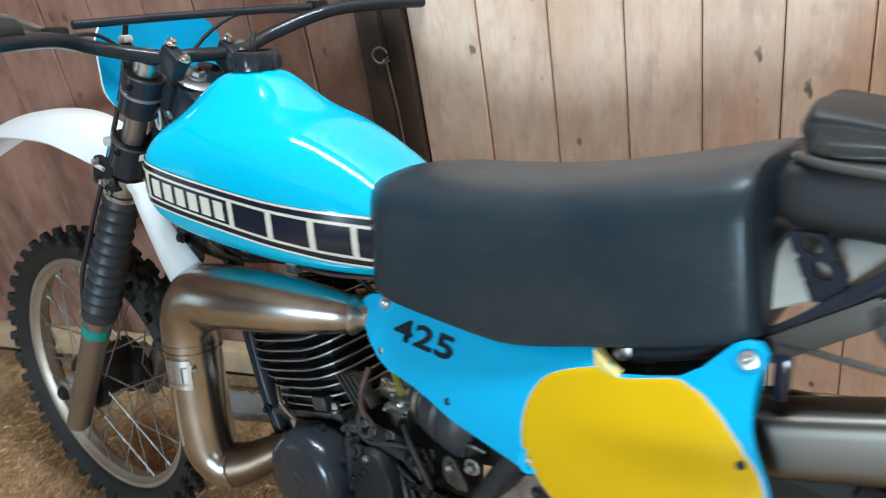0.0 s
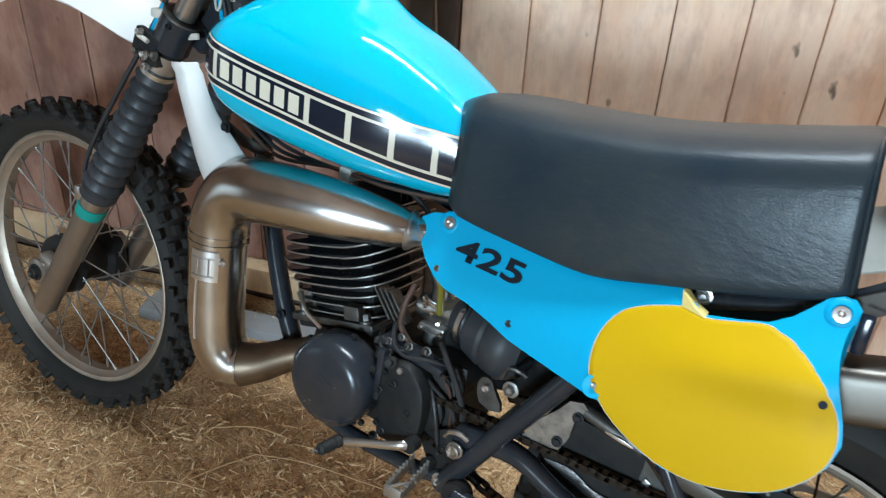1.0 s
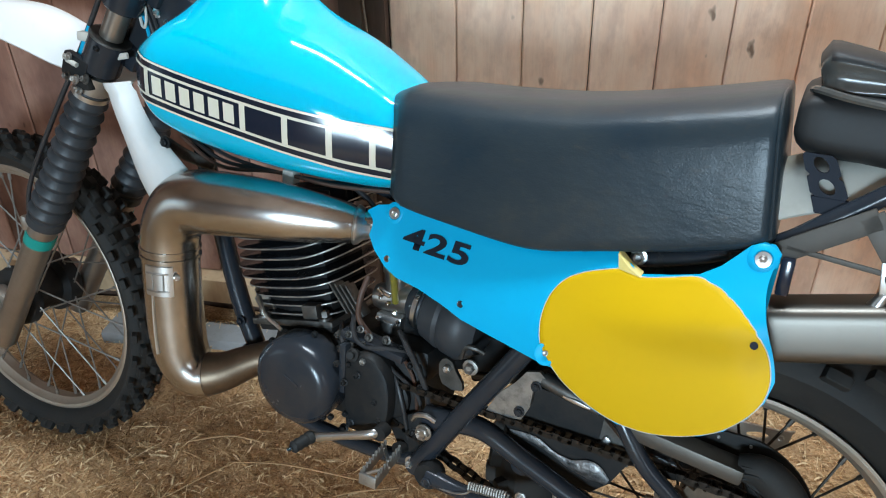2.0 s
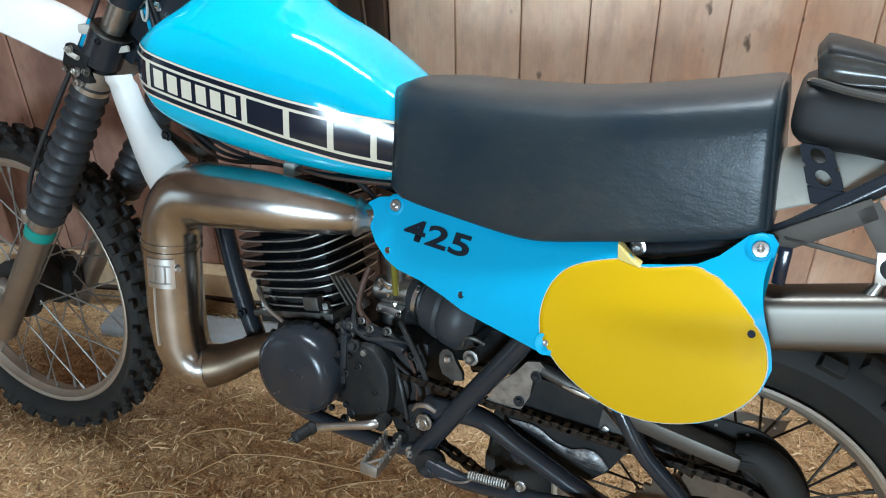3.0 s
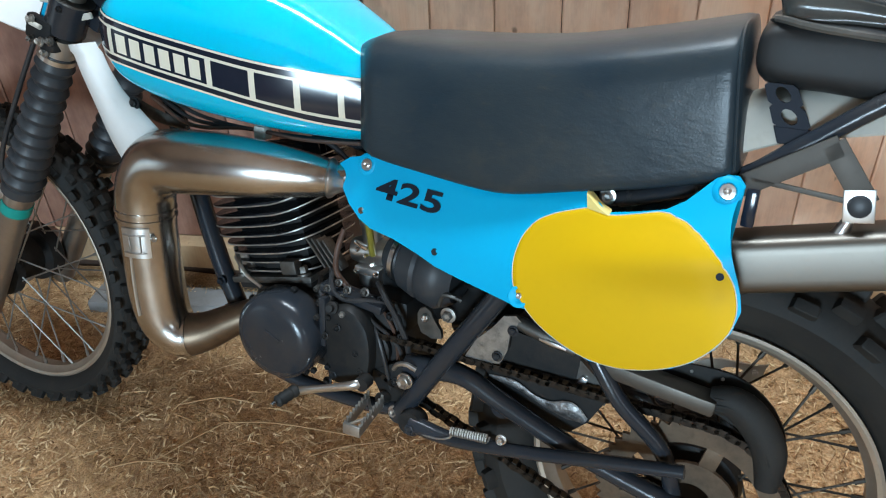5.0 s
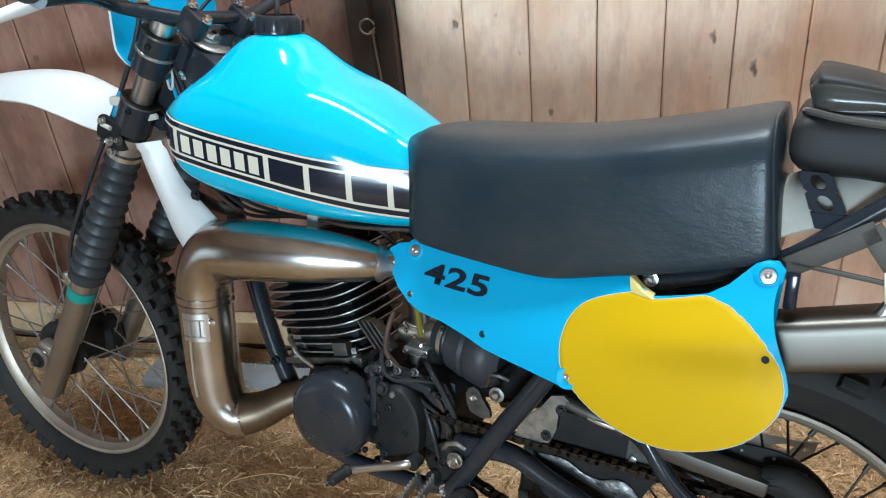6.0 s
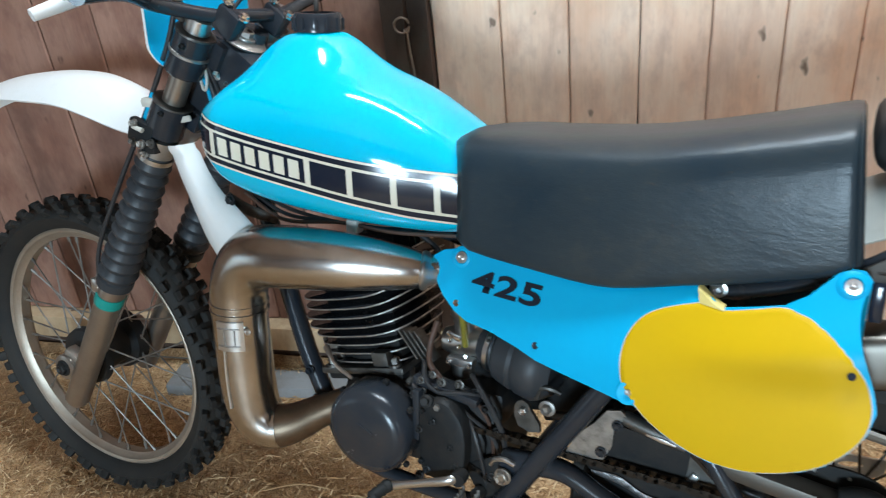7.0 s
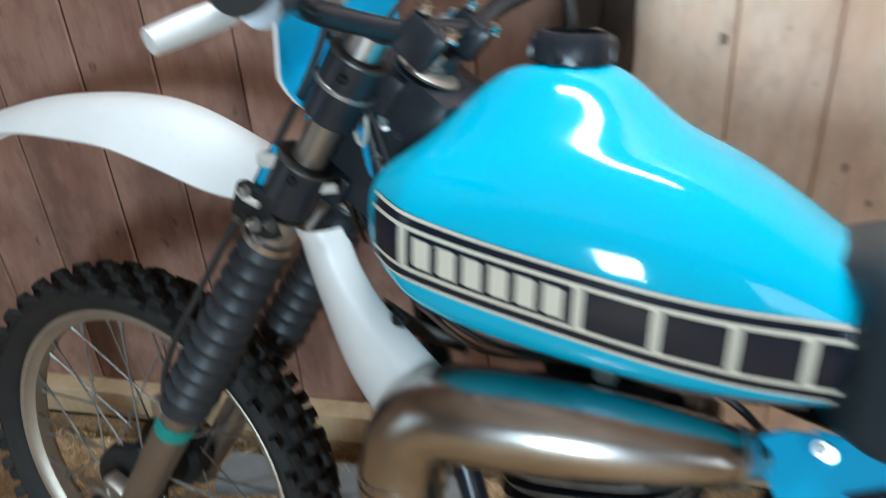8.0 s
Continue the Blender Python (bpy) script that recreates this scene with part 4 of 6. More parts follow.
# seat
def build_seat():
    bottom = [(0.90, 0.760), (0.96, 0.747), (1.036, 0.740), (1.117, 0.734), (1.163, 0.737), (1.232, 0.753), (1.292, 0.767), (1.352, 0.784), (1.415, 0.806)]
    top = [(0.90, 0.882), (0.95, 0.894), (1.0, 0.900), (1.06, 0.902), (1.17, 0.911), (1.297, 0.934), (1.389, 0.953), (1.415, 0.955)]
    half = [(0.90, 0.100), (0.95, 0.112), (1.05, 0.122), (1.2, 0.128), (1.415, 0.128)]
    bm = bmesh.new()
    rings = []
    xs = list(np.linspace(0.928, 1.388, 39)) + [1.393, 1.397, 1.400, 1.402]
    for i, x in enumerate(xs):
        zb, zt, w = eased(bottom, x), eased(top, x), eased(half, x)
        e = min(1.0, (x - 0.922) / 0.03) ** 0.5
        f = math.sqrt(max(0.0, 1 - (max(0.0, x - 1.388) / 0.0155) ** 2))
        k = 0.86 + 0.14 * min(e, f)
        cz = (zb + zt) / 2
        ring = []
        for a in np.linspace(0, 2 * math.pi, 56, endpoint=False):
            c, s = math.cos(a), math.sin(a)
            p = 0.36 if s > 0 else 0.14
            y = w * math.copysign(abs(c) ** p, c) * (1 - 0.05 * max(0, s))
            z = (zt - zb) / 2 * math.copysign(abs(s) ** p, s)
            crown = 0.010 * (1 - (y / w) ** 2) if s > 0 else 0
            back = max(0.0, (x - 1.25) / 0.16) * (-0.14 * (cz + z - 0.88))
            ring.append((x + back - 0.035 * (1 - (y / w) ** 2) * (1 - i / 40) ** 3, y * k, cz + z * k + crown))
        rings.append(ring)
    skin(bm, rings)
    seat = part("seat", bm, VINYL, bike, "long black vinyl seat with piped rear edge", angle=60)
    pts = []
    for a in np.linspace(-0.35, math.pi + 0.35, 40):
        c, s = math.cos(a), math.sin(a)
        p = 0.36 if s > 0 else 0.14
        pts.append((1.3985 - 0.13 * (0.078 * math.copysign(abs(s) ** p, s)), 0.1282 * math.copysign(abs(c) ** p, c) * (1 - 0.05 * max(0, s)), 0.8765 + 0.0745 * math.copysign(abs(s) ** p, s) + (0.008 * (1 - c * c) if s > 0 else 0)))
    part("piping", tube(pts, 0.0018, 8, 2), VINYL, seat)
    part("seat_base", box((1.19, 0, 0.765), (0.36, 0.13, 0.02), 0.006, Matrix.Rotation(radians(-9), 4, "Y")), BLACK, seat)
    return seat


build_seat()


# side panel with its yellow plate
def panel_y(x, z):
    """The panel's outer face: a slanted sheet with a soft ridge under its top edge and a curl below."""
    y = -0.129 - 0.187 * (x - 1.2) + 0.274 * (z - 0.7)
    if z < 0.66:
        y += 0.62 * (0.66 - z) ** 1.6
    g = max(0.0, min(1.0, (x - 1.17) / 0.2))
    y -= 0.015 * g * g * (3 - 2 * g) * math.exp(-(((z - 0.717 - 0.25 * (x - 1.36)) / 0.034) ** 2))
    fold = 0.724 + 0.17 * (x - 1.10)
    if 1.05 < x < 1.27 and z > fold:
        y += 0.55 * (z - fold) * min(1.0, (x - 1.05) / 0.08)
    return y + 0.12 * max(0.0, (x - 1.375) + 0.5 * (z - 0.745))


def build_panel():
    up = [(0.868, 0.710), (0.871, 0.719), (0.887, 0.730), (0.912, 0.736), (0.947, 0.740), (0.972, 0.741), (1.011, 0.740), (1.058, 0.738), (1.102, 0.735), (1.143, 0.737), (1.180, 0.742), (1.208, 0.749), (1.219, 0.756),
          (1.234, 0.763), (1.252, 0.767), (1.258, 0.757), (1.283, 0.743), (1.317, 0.752), (1.346, 0.761), (1.366, 0.775), (1.380, 0.790), (1.391, 0.802), (1.403, 0.808), (1.414, 0.808), (1.422, 0.800)]
    lo = [(0.868, 0.706), (0.871, 0.700), (0.878, 0.689), (0.896, 0.667), (0.919, 0.650), (0.941, 0.641), (0.983, 0.637), (1.028, 0.627), (1.058, 0.618), (1.095, 0.613), (1.130, 0.609), (1.164, 0.605), (1.185, 0.602),
          (1.198, 0.603), (1.214, 0.592), (1.235, 0.5805), (1.262, 0.571), (1.291, 0.566), (1.325, 0.5695), (1.356, 0.5790), (1.385, 0.5930), (1.407, 0.609), (1.426, 0.631), (1.439, 0.653), (1.444, 0.676)]
    bows = {len(up) - 1: 1.0, len(up) - 2: 0.6, len(up) - 3: 0.3, len(up) - 4: 0.1}
    bm = bmesh.new()
    rings, rows = [], 20
    for i, ((xa, za), (xb, zb)) in enumerate(zip(up, lo)):
        line = []
        for k in range(rows + 1):
            u = k / rows
            x, z = xa + (xb - xa) * u - 0.022 * bows.get(i, 0.0) * math.sin(math.pi * u) * (1 - u), za + (zb - za) * u
            line.append((x, panel_y(x, z), z))
        rings.append(line + [(x, y + 0.004, z) for x, y, z in line[::-1]])
    skin(bm, rings)
    panel = part("side_panel", bm, PANEL, bike, "blue plastic side panel with yellow plate", angle=45)
    lip = tube([(x, panel_y(x, z) + 0.003, z) for x, z in up[3:14]], 0.0036, 8, 3)
    part("panel_lip", lip, PANEL, panel)
    for (x, z), r in (((0.921, 0.7265), 0.009), ((1.4055, 0.7925), 0.009)):
        part("panel_boss", lathe([(0, r + 0.007), (0.002, r + 0.004), (0.0025, r + 0.001), (0.0005, r * 0.9), (0.0005, 0.001)], (x, panel_y(x, z) - 0.0005, z), (0, -1, 0.27), 28), PANEL, panel)
        b = bolt((x, panel_y(x, z) - 0.002, z), 0.0045, 0.0035, (0, -1, 0.27), 0.0085)
        part("panel_bolt", b, BRIGHT, panel)
    for x, z in ((1.055, 0.638), (0.921, 0.662)):
        part("panel_hole", lathe([(0, 0.005), (0.0008, 0.0048), (0.0004, 0.003)], (x, panel_y(x, z), z), (0, -1, 0.27), 16), BLACK if x > 1 else CHROME, panel)
    return panel


panel = build_panel()


def build_yellow():
    """The plate film: rings from its torn edge to its middle, proud of the panel."""
    cx, cz = 1.308, 0.662
    key = [(1.258, 0.744), (1.234, 0.735), (1.214, 0.726), (1.195, 0.713), (1.181, 0.693), (1.174, 0.669), (1.1745, 0.645), (1.181, 0.624), (1.198, 0.606), (1.213, 0.594), (1.234, 0.583), (1.261, 0.5735), (1.291, 0.5685), (1.325, 0.571),
           (1.356, 0.5805), (1.384, 0.5945), (1.4055, 0.610), (1.424, 0.631), (1.4365, 0.652), (1.440, 0.672), (1.437, 0.689), (1.430, 0.706), (1.418, 0.722), (1.405, 0.735), (1.391, 0.745), (1.371, 0.755), (1.346, 0.7595), (1.317, 0.751), (1.285, 0.742)]
    edge = []
    for x, z in smooth_line(key + key[:1], 4)[:-1]:
        torn = 0.0012 * noise.noise((x * 240, z * 240, 0.5)) if x > 1.35 and z > 0.72 else 0.0
        edge.append((x + torn, z + torn))
    bm = bmesh.new()
    rings = []
    for f in [1.0, 0.992] + list(np.linspace(0.94, 0.02, 16)):
        rings.append([(cx + (x - cx) * f, panel_y(cx + (x - cx) * f, cz + (z - cz) * f) - (0.0022 if f < 1 else 0.0), cz + (z - cz) * f) for x, z in edge])
    vs = skin(bm, rings, cap=False)
    bm.faces.new(vs[-1])
    plate = part("number_plate", bm, YELLOW, panel, "plain yellow rounded number plate film with torn edge", angle=60)
    rim = tube([(x, panel_y(x, z) - 0.0011, z) for x, z in edge + edge[:1]], 0.0007, 6, 1)
    part("film_edge", rim, TRANSL, plate, "pale cut edge of the film")
    part("plate_hole", lathe([(0, 0.0042), (0.003, 0.0042), (0.0026, 0.002)], (1.4165, panel_y(1.4165, 0.7105) - 0.0012, 0.7105), (0, -1, 0.27), 16), PRINT, plate)
    tab = lathe([(0, 0.0145), (0.0012, 0.0135), (0.0014, 0.011), (0.0003, 0.008), (0.0003, 0.001)], (1.188, panel_y(1.188, 0.617) - 0.0018, 0.617), (0, -1, 0.27), 24)
    part("plate_notch", tab, PANEL, plate)
    part("notch_screw", bolt((1.189, panel_y(1.189, 0.619) - 0.0025, 0.619), 0.004, 0.002, (0, -1, 0.27)), ALLOY, plate)
    bm = bmesh.new()
    front = [(1.2535, 0.760), (1.257, 0.743), (1.285, 0.741), (1.270, 0.747)]
    skin(bm, [[(x, panel_y(x, min(z, 0.75)) + d, z + e) for x, z in front] for d, e in ((-0.0026, 0.0), (0.0, 0.002), (0.010, 0.004))])
    part("plate_fold", bm, worn("faded_yellow_film", (0.70, 0.56, 0.20), (0.62, 0.48, 0.12), (0.4, 0.55), big=30, amount=0.5, relief=0.0), plate, "pale folded corner of the film")


build_yellow()


def build_lettering(text, at, size):
    """Wide black figures on the panel."""
    cu = bpy.data.curves.new("model_number", "FONT")
    cu.body, cu.size, cu.offset, cu.extrude = text, 1.0, 0.026, 0.0
    cu.space_character = 1.04
    tmp = bpy.data.objects.new("model_number", cu)
    scene.collection.objects.link(tmp)
    me = bpy.data.meshes.new_from_object(tmp.evaluated_get(bpy.context.evaluated_depsgraph_get()))
    bpy.data.objects.remove(tmp)
    xs = [v.co.x for v in me.vertices]
    ys = [v.co.y for v in me.vertices]
    w, h = max(xs) - min(xs), max(ys) - min(ys)
    for v in me.vertices:
        u, k = (v.co.x - min(xs)) / w, (v.co.y - min(ys)) / h
        x = at[0] + size[0] * u + size[1] * 0.18 * k
        z = at[1] + size[1] * k
        v.co = (x, panel_y(x, z) - 0.0014, z)
    me.materials.append(PRINT)
    ob = new("model_number", me)
    ob.parent = panel
    tagged(ob, "black model figures 425")


build_lettering("425", (0.941, 0.6865), (0.112, 0.030))


# ---- exhaust ----
def build_exhaust():
    run = [(0.76, -0.02, 0.465, 0.019), (0.715, -0.040, 0.440, 0.021), (0.680, -0.056, 0.418, 0.025), (0.648, -0.076, 0.402, 0.029), (0.615, -0.100, 0.385, 0.034), (0.580, -0.117, 0.379, 0.040), (0.554, -0.124, 0.403, 0.044),
           (0.543, -0.126, 0.450, 0.046), (0.540, -0.127, 0.520, 0.046), (0.539, -0.128, 0.598, 0.0465), (0.549, -0.128, 0.650, 0.0475), (0.582, -0.127, 0.687, 0.049), (0.644, -0.122, 0.697, 0.0495), (0.738, -0.105, 0.700, 0.0445), (0.822, -0.080, 0.697, 0.034), (0.856, -0.066, 0.694, 0.027)]
    line = [tuple(float(v) for v in q) for q in smooth_line(run, 8)]
    cut = 37
    piece = lambda rows: tube([q[:3] for q in rows], [q[3] for q in rows], 40, 1)
    pipe = part("exhaust_pipe", piece(line[cut:]), STEEL, bike, "bare brown-tinted steel expansion chamber exhaust", angle=60)
    part("header_pipe", piece(line[:cut + 1]), BROWNSTEEL, pipe, "heat-browned header pipe", angle=60)
    q, ahead = line[cut], Vector(line[cut + 1][:3]) - Vector(line[cut - 1][:3])
    part("header_weld", lathe([(-0.0035, q[3] - 0.003), (-0.002, q[3] + 0.0012), (0.002, q[3] + 0.0012), (0.0035, q[3] - 0.003)], q[:3], ahead, 40), STEEL, pipe)
    part("tail_pipe", tube([(0.854, -0.067, 0.694), (0.90, -0.040, 0.700), (1.0, -0.030, 0.700), (1.2, -0.045, 0.665), (1.32, -0.075, 0.672), (1.40, -0.098, 0.690)], [0.024, 0.017, 0.015, 0.015, 0.015, 0.016], 20, 6), STEEL, pipe)
    part("end_weld", lathe([(-0.004, 0.027), (0.0, 0.0305), (0.005, 0.029), (0.012, 0.022), (0.022, 0.018)], (0.855, -0.0665, 0.694), (0.91, 0.40, -0.08), 28), BRIGHT, pipe, "crumpled bright weld at the pipe's end")
    for z in (0.607, 0.594):
        part("weld_ring", lathe([(-0.003, 0.0455), (-0.0018, 0.0485), (0.0018, 0.0485), (0.003, 0.0455)], (0.5392, -0.128, z), (0.02, 0.0, 1), 40), STEEL, pipe)
    strap = bmesh.new()
    outer, inner = [], []
    for z in np.linspace(0.536, 0.586, 5):
        angles = [radians(a) for a in np.linspace(-8, 48, 12)]
        outer.append([(0.5395 + 0.0490 * math.sin(a), -0.1275 - 0.0490 * math.cos(a), z) for a in angles])
        inner.append([(0.5395 + 0.0455 * math.sin(a), -0.1275 - 0.0455 * math.cos(a), z) for a in angles])
    skin(strap, [o + q[::-1] for o, q in zip(outer, inner)])
    part("spring_plate", strap, BRIGHT, pipe, "bare alloy spring plate on the pipe")
    for z in (0.545, 0.575):
        part("plate_rib", tube([(0.5395 + 0.0498 * math.sin(radians(a)), -0.1275 - 0.0498 * math.cos(radians(a)), z) for a in (-4, 10, 24, 40)], 0.0016, 8, 3), ALLOY, pipe)
    for a0 in (10, 30):
        part("plate_loop", tube([(0.5395 + 0.0500 * math.sin(radians(a0)), -0.1275 - 0.0500 * math.cos(radians(a0)), z) for z in (0.547, 0.56, 0.573)], 0.0014, 8, 3), ALLOY, pipe)
    part("seam_weld", tube([(0.5395 + 0.0462 * math.sin(radians(a)), -0.127 - 0.0462 * math.cos(radians(a)), z) for a, z in ((4, 0.534), (3, 0.50), (4, 0.46), (7, 0.43))], 0.0024, 8, 5), BRIGHT, pipe)
    part("plate_rivet", bolt((0.5395 + 0.049 * math.sin(radians(54)), -0.1275 - 0.049 * math.cos(radians(54)), 0.570), 0.005, 0.005, (math.sin(radians(54)), -math.cos(radians(54)), 0)), BRIGHT, pipe)
    # silencer, of rounded square section
    bm = bmesh.new()
    rings = []
    for s in np.linspace(0, 1, 12):
        x, z, y = 1.375 + 0.42 * s, 0.680 + 0.110 * s, -0.098 + 0.01 * s
        k = 0.90 if s in (0, 1) else 1.0
        ring = []
        for a in np.linspace(0, 2 * math.pi, 40, endpoint=False):
            c, q = math.cos(a), math.sin(a)
            ring.append((x - 0.0095 * math.copysign(abs(q) ** 0.45, q) * 0.9, y + 0.032 * k * math.copysign(abs(c) ** 0.45, c), z + 0.009 + 0.0325 * k * math.copysign(abs(q) ** 0.45, q)))
        rings.append(ring)
    skin(bm, rings)
    sil = part("silencer", bm, worn("brushed_silencer", (0.16, 0.146, 0.128), (0.12, 0.105, 0.088), (0.38, 0.48), 1.0, big=4, fine=120, amount=0.3, relief=0.05), bike, "brushed alloy silencer of rounded square section", angle=30)
    tab = box((1.531, -0.112, 0.792), (0.030, 0.004, 0.036), 0.0015, Matrix.Rotation(radians(-10), 4, "Y"))
    part("mounting_tab", tab, BRIGHT, sil, "bright steel tab with rubber mount")
    part("rubber_mount", lathe([(0, 0.0115), (0.007, 0.011), (0.009, 0.008), (0.009, 0.001)], (1.531, -0.114, 0.793), (0, -1, 0), 24), GAITER, sil)
    part("tab_foot", tube([(1.520, -0.106, 0.756), (1.525, -0.110, 0.775)], [0.010, 0.006], 10, 1), BRIGHT, sil)


build_exhaust()


# ---- engine ----
def build_engine():
    bm = bmesh.new()
    box((0.86, 0.0, 0.435), (0.25, 0.16, 0.14), 0.03, None, bm)
    box((0.775, 0.0, 0.440), (0.15, 0.17, 0.12), 0.04, None, bm)
    box((0.93, 0.0, 0.49), (0.12, 0.13, 0.06), 0.02, None, bm)
    lathe([(-0.092, 0.060), (-0.088, 0.066), (0.088, 0.066), (0.092, 0.06)], (0.790, 0, 0.438), (0, 1, 0), 36, bm)
    engine = part("engine", bm, DIRTY, bike, "black air-cooled single-cylinder engine with oily dirt")
    prof = [(0.0, 0.073), (0.03, 0.073), (0.044, 0.071), (0.053, 0.063), (0.057, 0.052), (0.058, 0.020), (0.0595, 0.013), (0.0595, 0.001)]
    cover = part("flywheel_cover", lathe(prof, (0.790, -0.088, 0.438), (0, -1, 0), 56), BLACK, engine, "round glossy black flywheel cover")
    part("cover_badge", box((0.796, -0.1475, 0.449), (0.030, 0.0016, 0.006), 0.0008, Matrix.Rotation(radians(25), 4, "Y")), BLACK, cover)
    for a in (0.35, 1.35, 2.6, 3.9, 5.2):
        part("cover_screw", bolt((0.790 + 0.077 * math.cos(a), -0.098, 0.438 + 0.077 * math.sin(a)), 0.0052, 0.006), DIRTY, cover)
    # sprocket cover behind it
    out = [(0.868, 0.500), (0.905, 0.512), (0.930, 0.500), (0.946, 0.475), (0.950, 0.430), (0.942, 0.392), (0.920, 0.372), (0.892, 0.372), (0.872, 0.385)]
    bm = bmesh.new()
    rings = []
    for y, k in ((-0.075, 1.0), (-0.104, 1.0), (-0.110, 0.94), (-0.112, 0.80), (-0.112, 0.02)):
        rings.append([(0.922 + (x - 0.922) * k, y, 0.44 + (z - 0.44) * k) for x, z in [tuple(q) for q in smooth_line(out + out[:1], 4)][:-1]])
    skin(bm, rings)
    sc = part("sprocket_cover", bm, DIRTY, engine, "dirty black sprocket cover")
    for x, z in ((0.857, 0.483), (0.878, 0.488), (0.903, 0.500), (0.926, 0.438), (0.935, 0.41), (0.848, 0.385), (0.875, 0.40)):
        part("case_screw", bolt((x, -0.109, z), 0.0052, 0.006), ALLOY if z > 0.49 else DIRTY, sc)
    # cylinder: fins lie across an axis that leans to the front
    turn = Matrix.Translation((0.742, 0, 0.497)) @ Matrix.Rotation(radians(-13), 4, "Y")
    bm = bmesh.new()
    lathe([(-0.02, 0.062), (0.14, 0.058), (0.19, 0.045)], (0, 0, 0), (0, 0, 1), 32, bm)
    box((0, 0, 0.0), (0.15, 0.135, 0.026), 0.006, None, bm)
    box((0.008, 0, 0.09), (0.140, 0.118, 0.160), 0.03, None, bm)
    bmesh.ops.transform(bm, verts=bm.verts, matrix=turn)
    cyl = part("cylinder", bm, DIRTY, engine, "black finned cylinder with bare fin edges")
    fin_mat = [BLACK, worn("bare_fin_edge", (0.48, 0.47, 0.45), (0.12, 0.12, 0.12), (0.35, 0.5), 0.9, big=40, amount=0.7)]
    for k in range(10):
        z = 0.020 + 0.0166 * k
        sx = (0.083, 0.088, 0.094, 0.100, 0.104, 0.108, 0.110, 0.112, 0.112, 0.112, 0.110, 0.106, 0.098)[int(k * 1.33)]
        sy = sx * 0.86
        b2 = bmesh.new()
        rings = []
        shift = 0.008 if k < 6 else 0.016
        for dz, g in ((-0.0011, 0.997), (-0.0006, 1.0), (0.0006, 1.0), (0.0011, 0.997)):
            ring = []
            for a in np.linspace(0, 2 * math.pi, 48, endpoint=False):
                c, s = math.cos(a), math.sin(a)
                u = math.copysign(abs(c) ** 0.55, c)
                sweep = 0.026 * max(0.0, (u - 0.1) / 0.9) ** 2 * (k / 9) ** 0.8
                p = turn @ Vector((sx * g * u + shift, sy * g * math.copysign(abs(s) ** 0.55, s), z + dz * 1.1 + sweep))
                ring.append(p)
            rings.append(ring)
        vs = [[b2.verts.new(q) for q in r] for r in rings]
        for i, (ra, rb) in enumerate(zip(vs, vs[1:])):
            for j in range(48):
                b2.faces.new((ra[j], ra[(j + 1) % 48], rb[(j + 1) % 48], rb[j])).material_index = 1
        b2.faces.new(vs[0])
        b2.faces.new(vs[-1])
        part("fin", b2, fin_mat, cyl, smooth=False)
    # head: upright fins over the cylinder, plug, studs
    for k in range(5):
        yk = -0.06 + 0.03 * k
        m = turn @ Matrix.Translation((0.012, yk, 0.196))
        part("head_fin", _moved(box((0, 0, 0), (0.17 - 0.02 * abs(k - 2), 0.003, 0.034), 0.001), m), BLACK, cyl)
    part("base_flange", _moved(box((0, 0, 0), (0.165, 0.15, 0.012), 0.004), turn @ Matrix.Translation((0, 0, 0.006))), OILY, cyl)
    for dx in (-0.06, 0.065):
        part("base_nut", bolt(turn @ Vector((dx, -0.066, 0.012)), 0.008, 0.014, turn.to_3x3() @ Vector((0, 0, 1)), 0.011), OILY, cyl)
    part("base_block", _moved(box((0, 0, 0), (0.030, 0.02, 0.024), 0.004), turn @ Matrix.Translation((0.05, -0.075, 0.03))), OILY, cyl)
    for k in range(4):
        m = turn @ Matrix.Translation((0.098 + 0.007 * k, -0.058 + 0.004 * k, 0.050 - 0.003 * k)) @ Matrix.Rotation(radians(-26), 4, "Y")
        part("port_rib", _moved(box((0, 0, 0), (0.0035, 0.022, 0.056), 0.001), m), OILY, cyl)
    # carburettor and the rubber boot behind it
    bm = bmesh.new()
    lathe([(-0.035, 0.019), (-0.02, 0.023), (0.02, 0.023), (0.035, 0.026), (0.04, 0.026)], (0.905, -0.02, 0.572), (1, 0, 0.12), 24, bm)
    lathe([(0, 0.017), (0.036, 0.017), (0.040, 0.020), (0.052, 0.020), (0.056, 0.012)], (0.905, -0.022, 0.578), (-0.1, 0, 1), 20, bm)
    box((0.906, -0.028, 0.545), (0.044, 0.040, 0.014), 0.003, None, bm)
    carb = part("carburettor", bm, BRIGHT, engine, "grey cast carburettor with olive fuel hose")
    part("float_bowl", lathe([(0, 0.021), (0.018, 0.020), (0.030, 0.016), (0.034, 0.009), (0.0345, 0.001)], (0.906, -0.030, 0.541), (0, 0, -1), 24), BRIGHT, carb)
    for dx, dz in ((-0.017, 0.0), (0.018, 0.0), (0.0, 0.028), (-0.014, 0.036)):
        part("carb_screw", bolt((0.906 + dx, -0.048, 0.546 + dz), 0.0038, 0.005), CHROME, carb)
    part("fuel_hose", tube([(0.914, -0.042, 0.575), (0.917, -0.052, 0.60), (0.921, -0.066, 0.635), (0.925, -0.072, 0.67), (0.92, -0.06, 0.72)], 0.0055, 12, 6), HOSE, carb, "olive translucent fuel hose")
    part("choke_lever", box((0.898, -0.05, 0.59), (0.024, 0.006, 0.007), 0.002, Matrix.Rotation(radians(20), 4, "Y")), CHROME, carb)
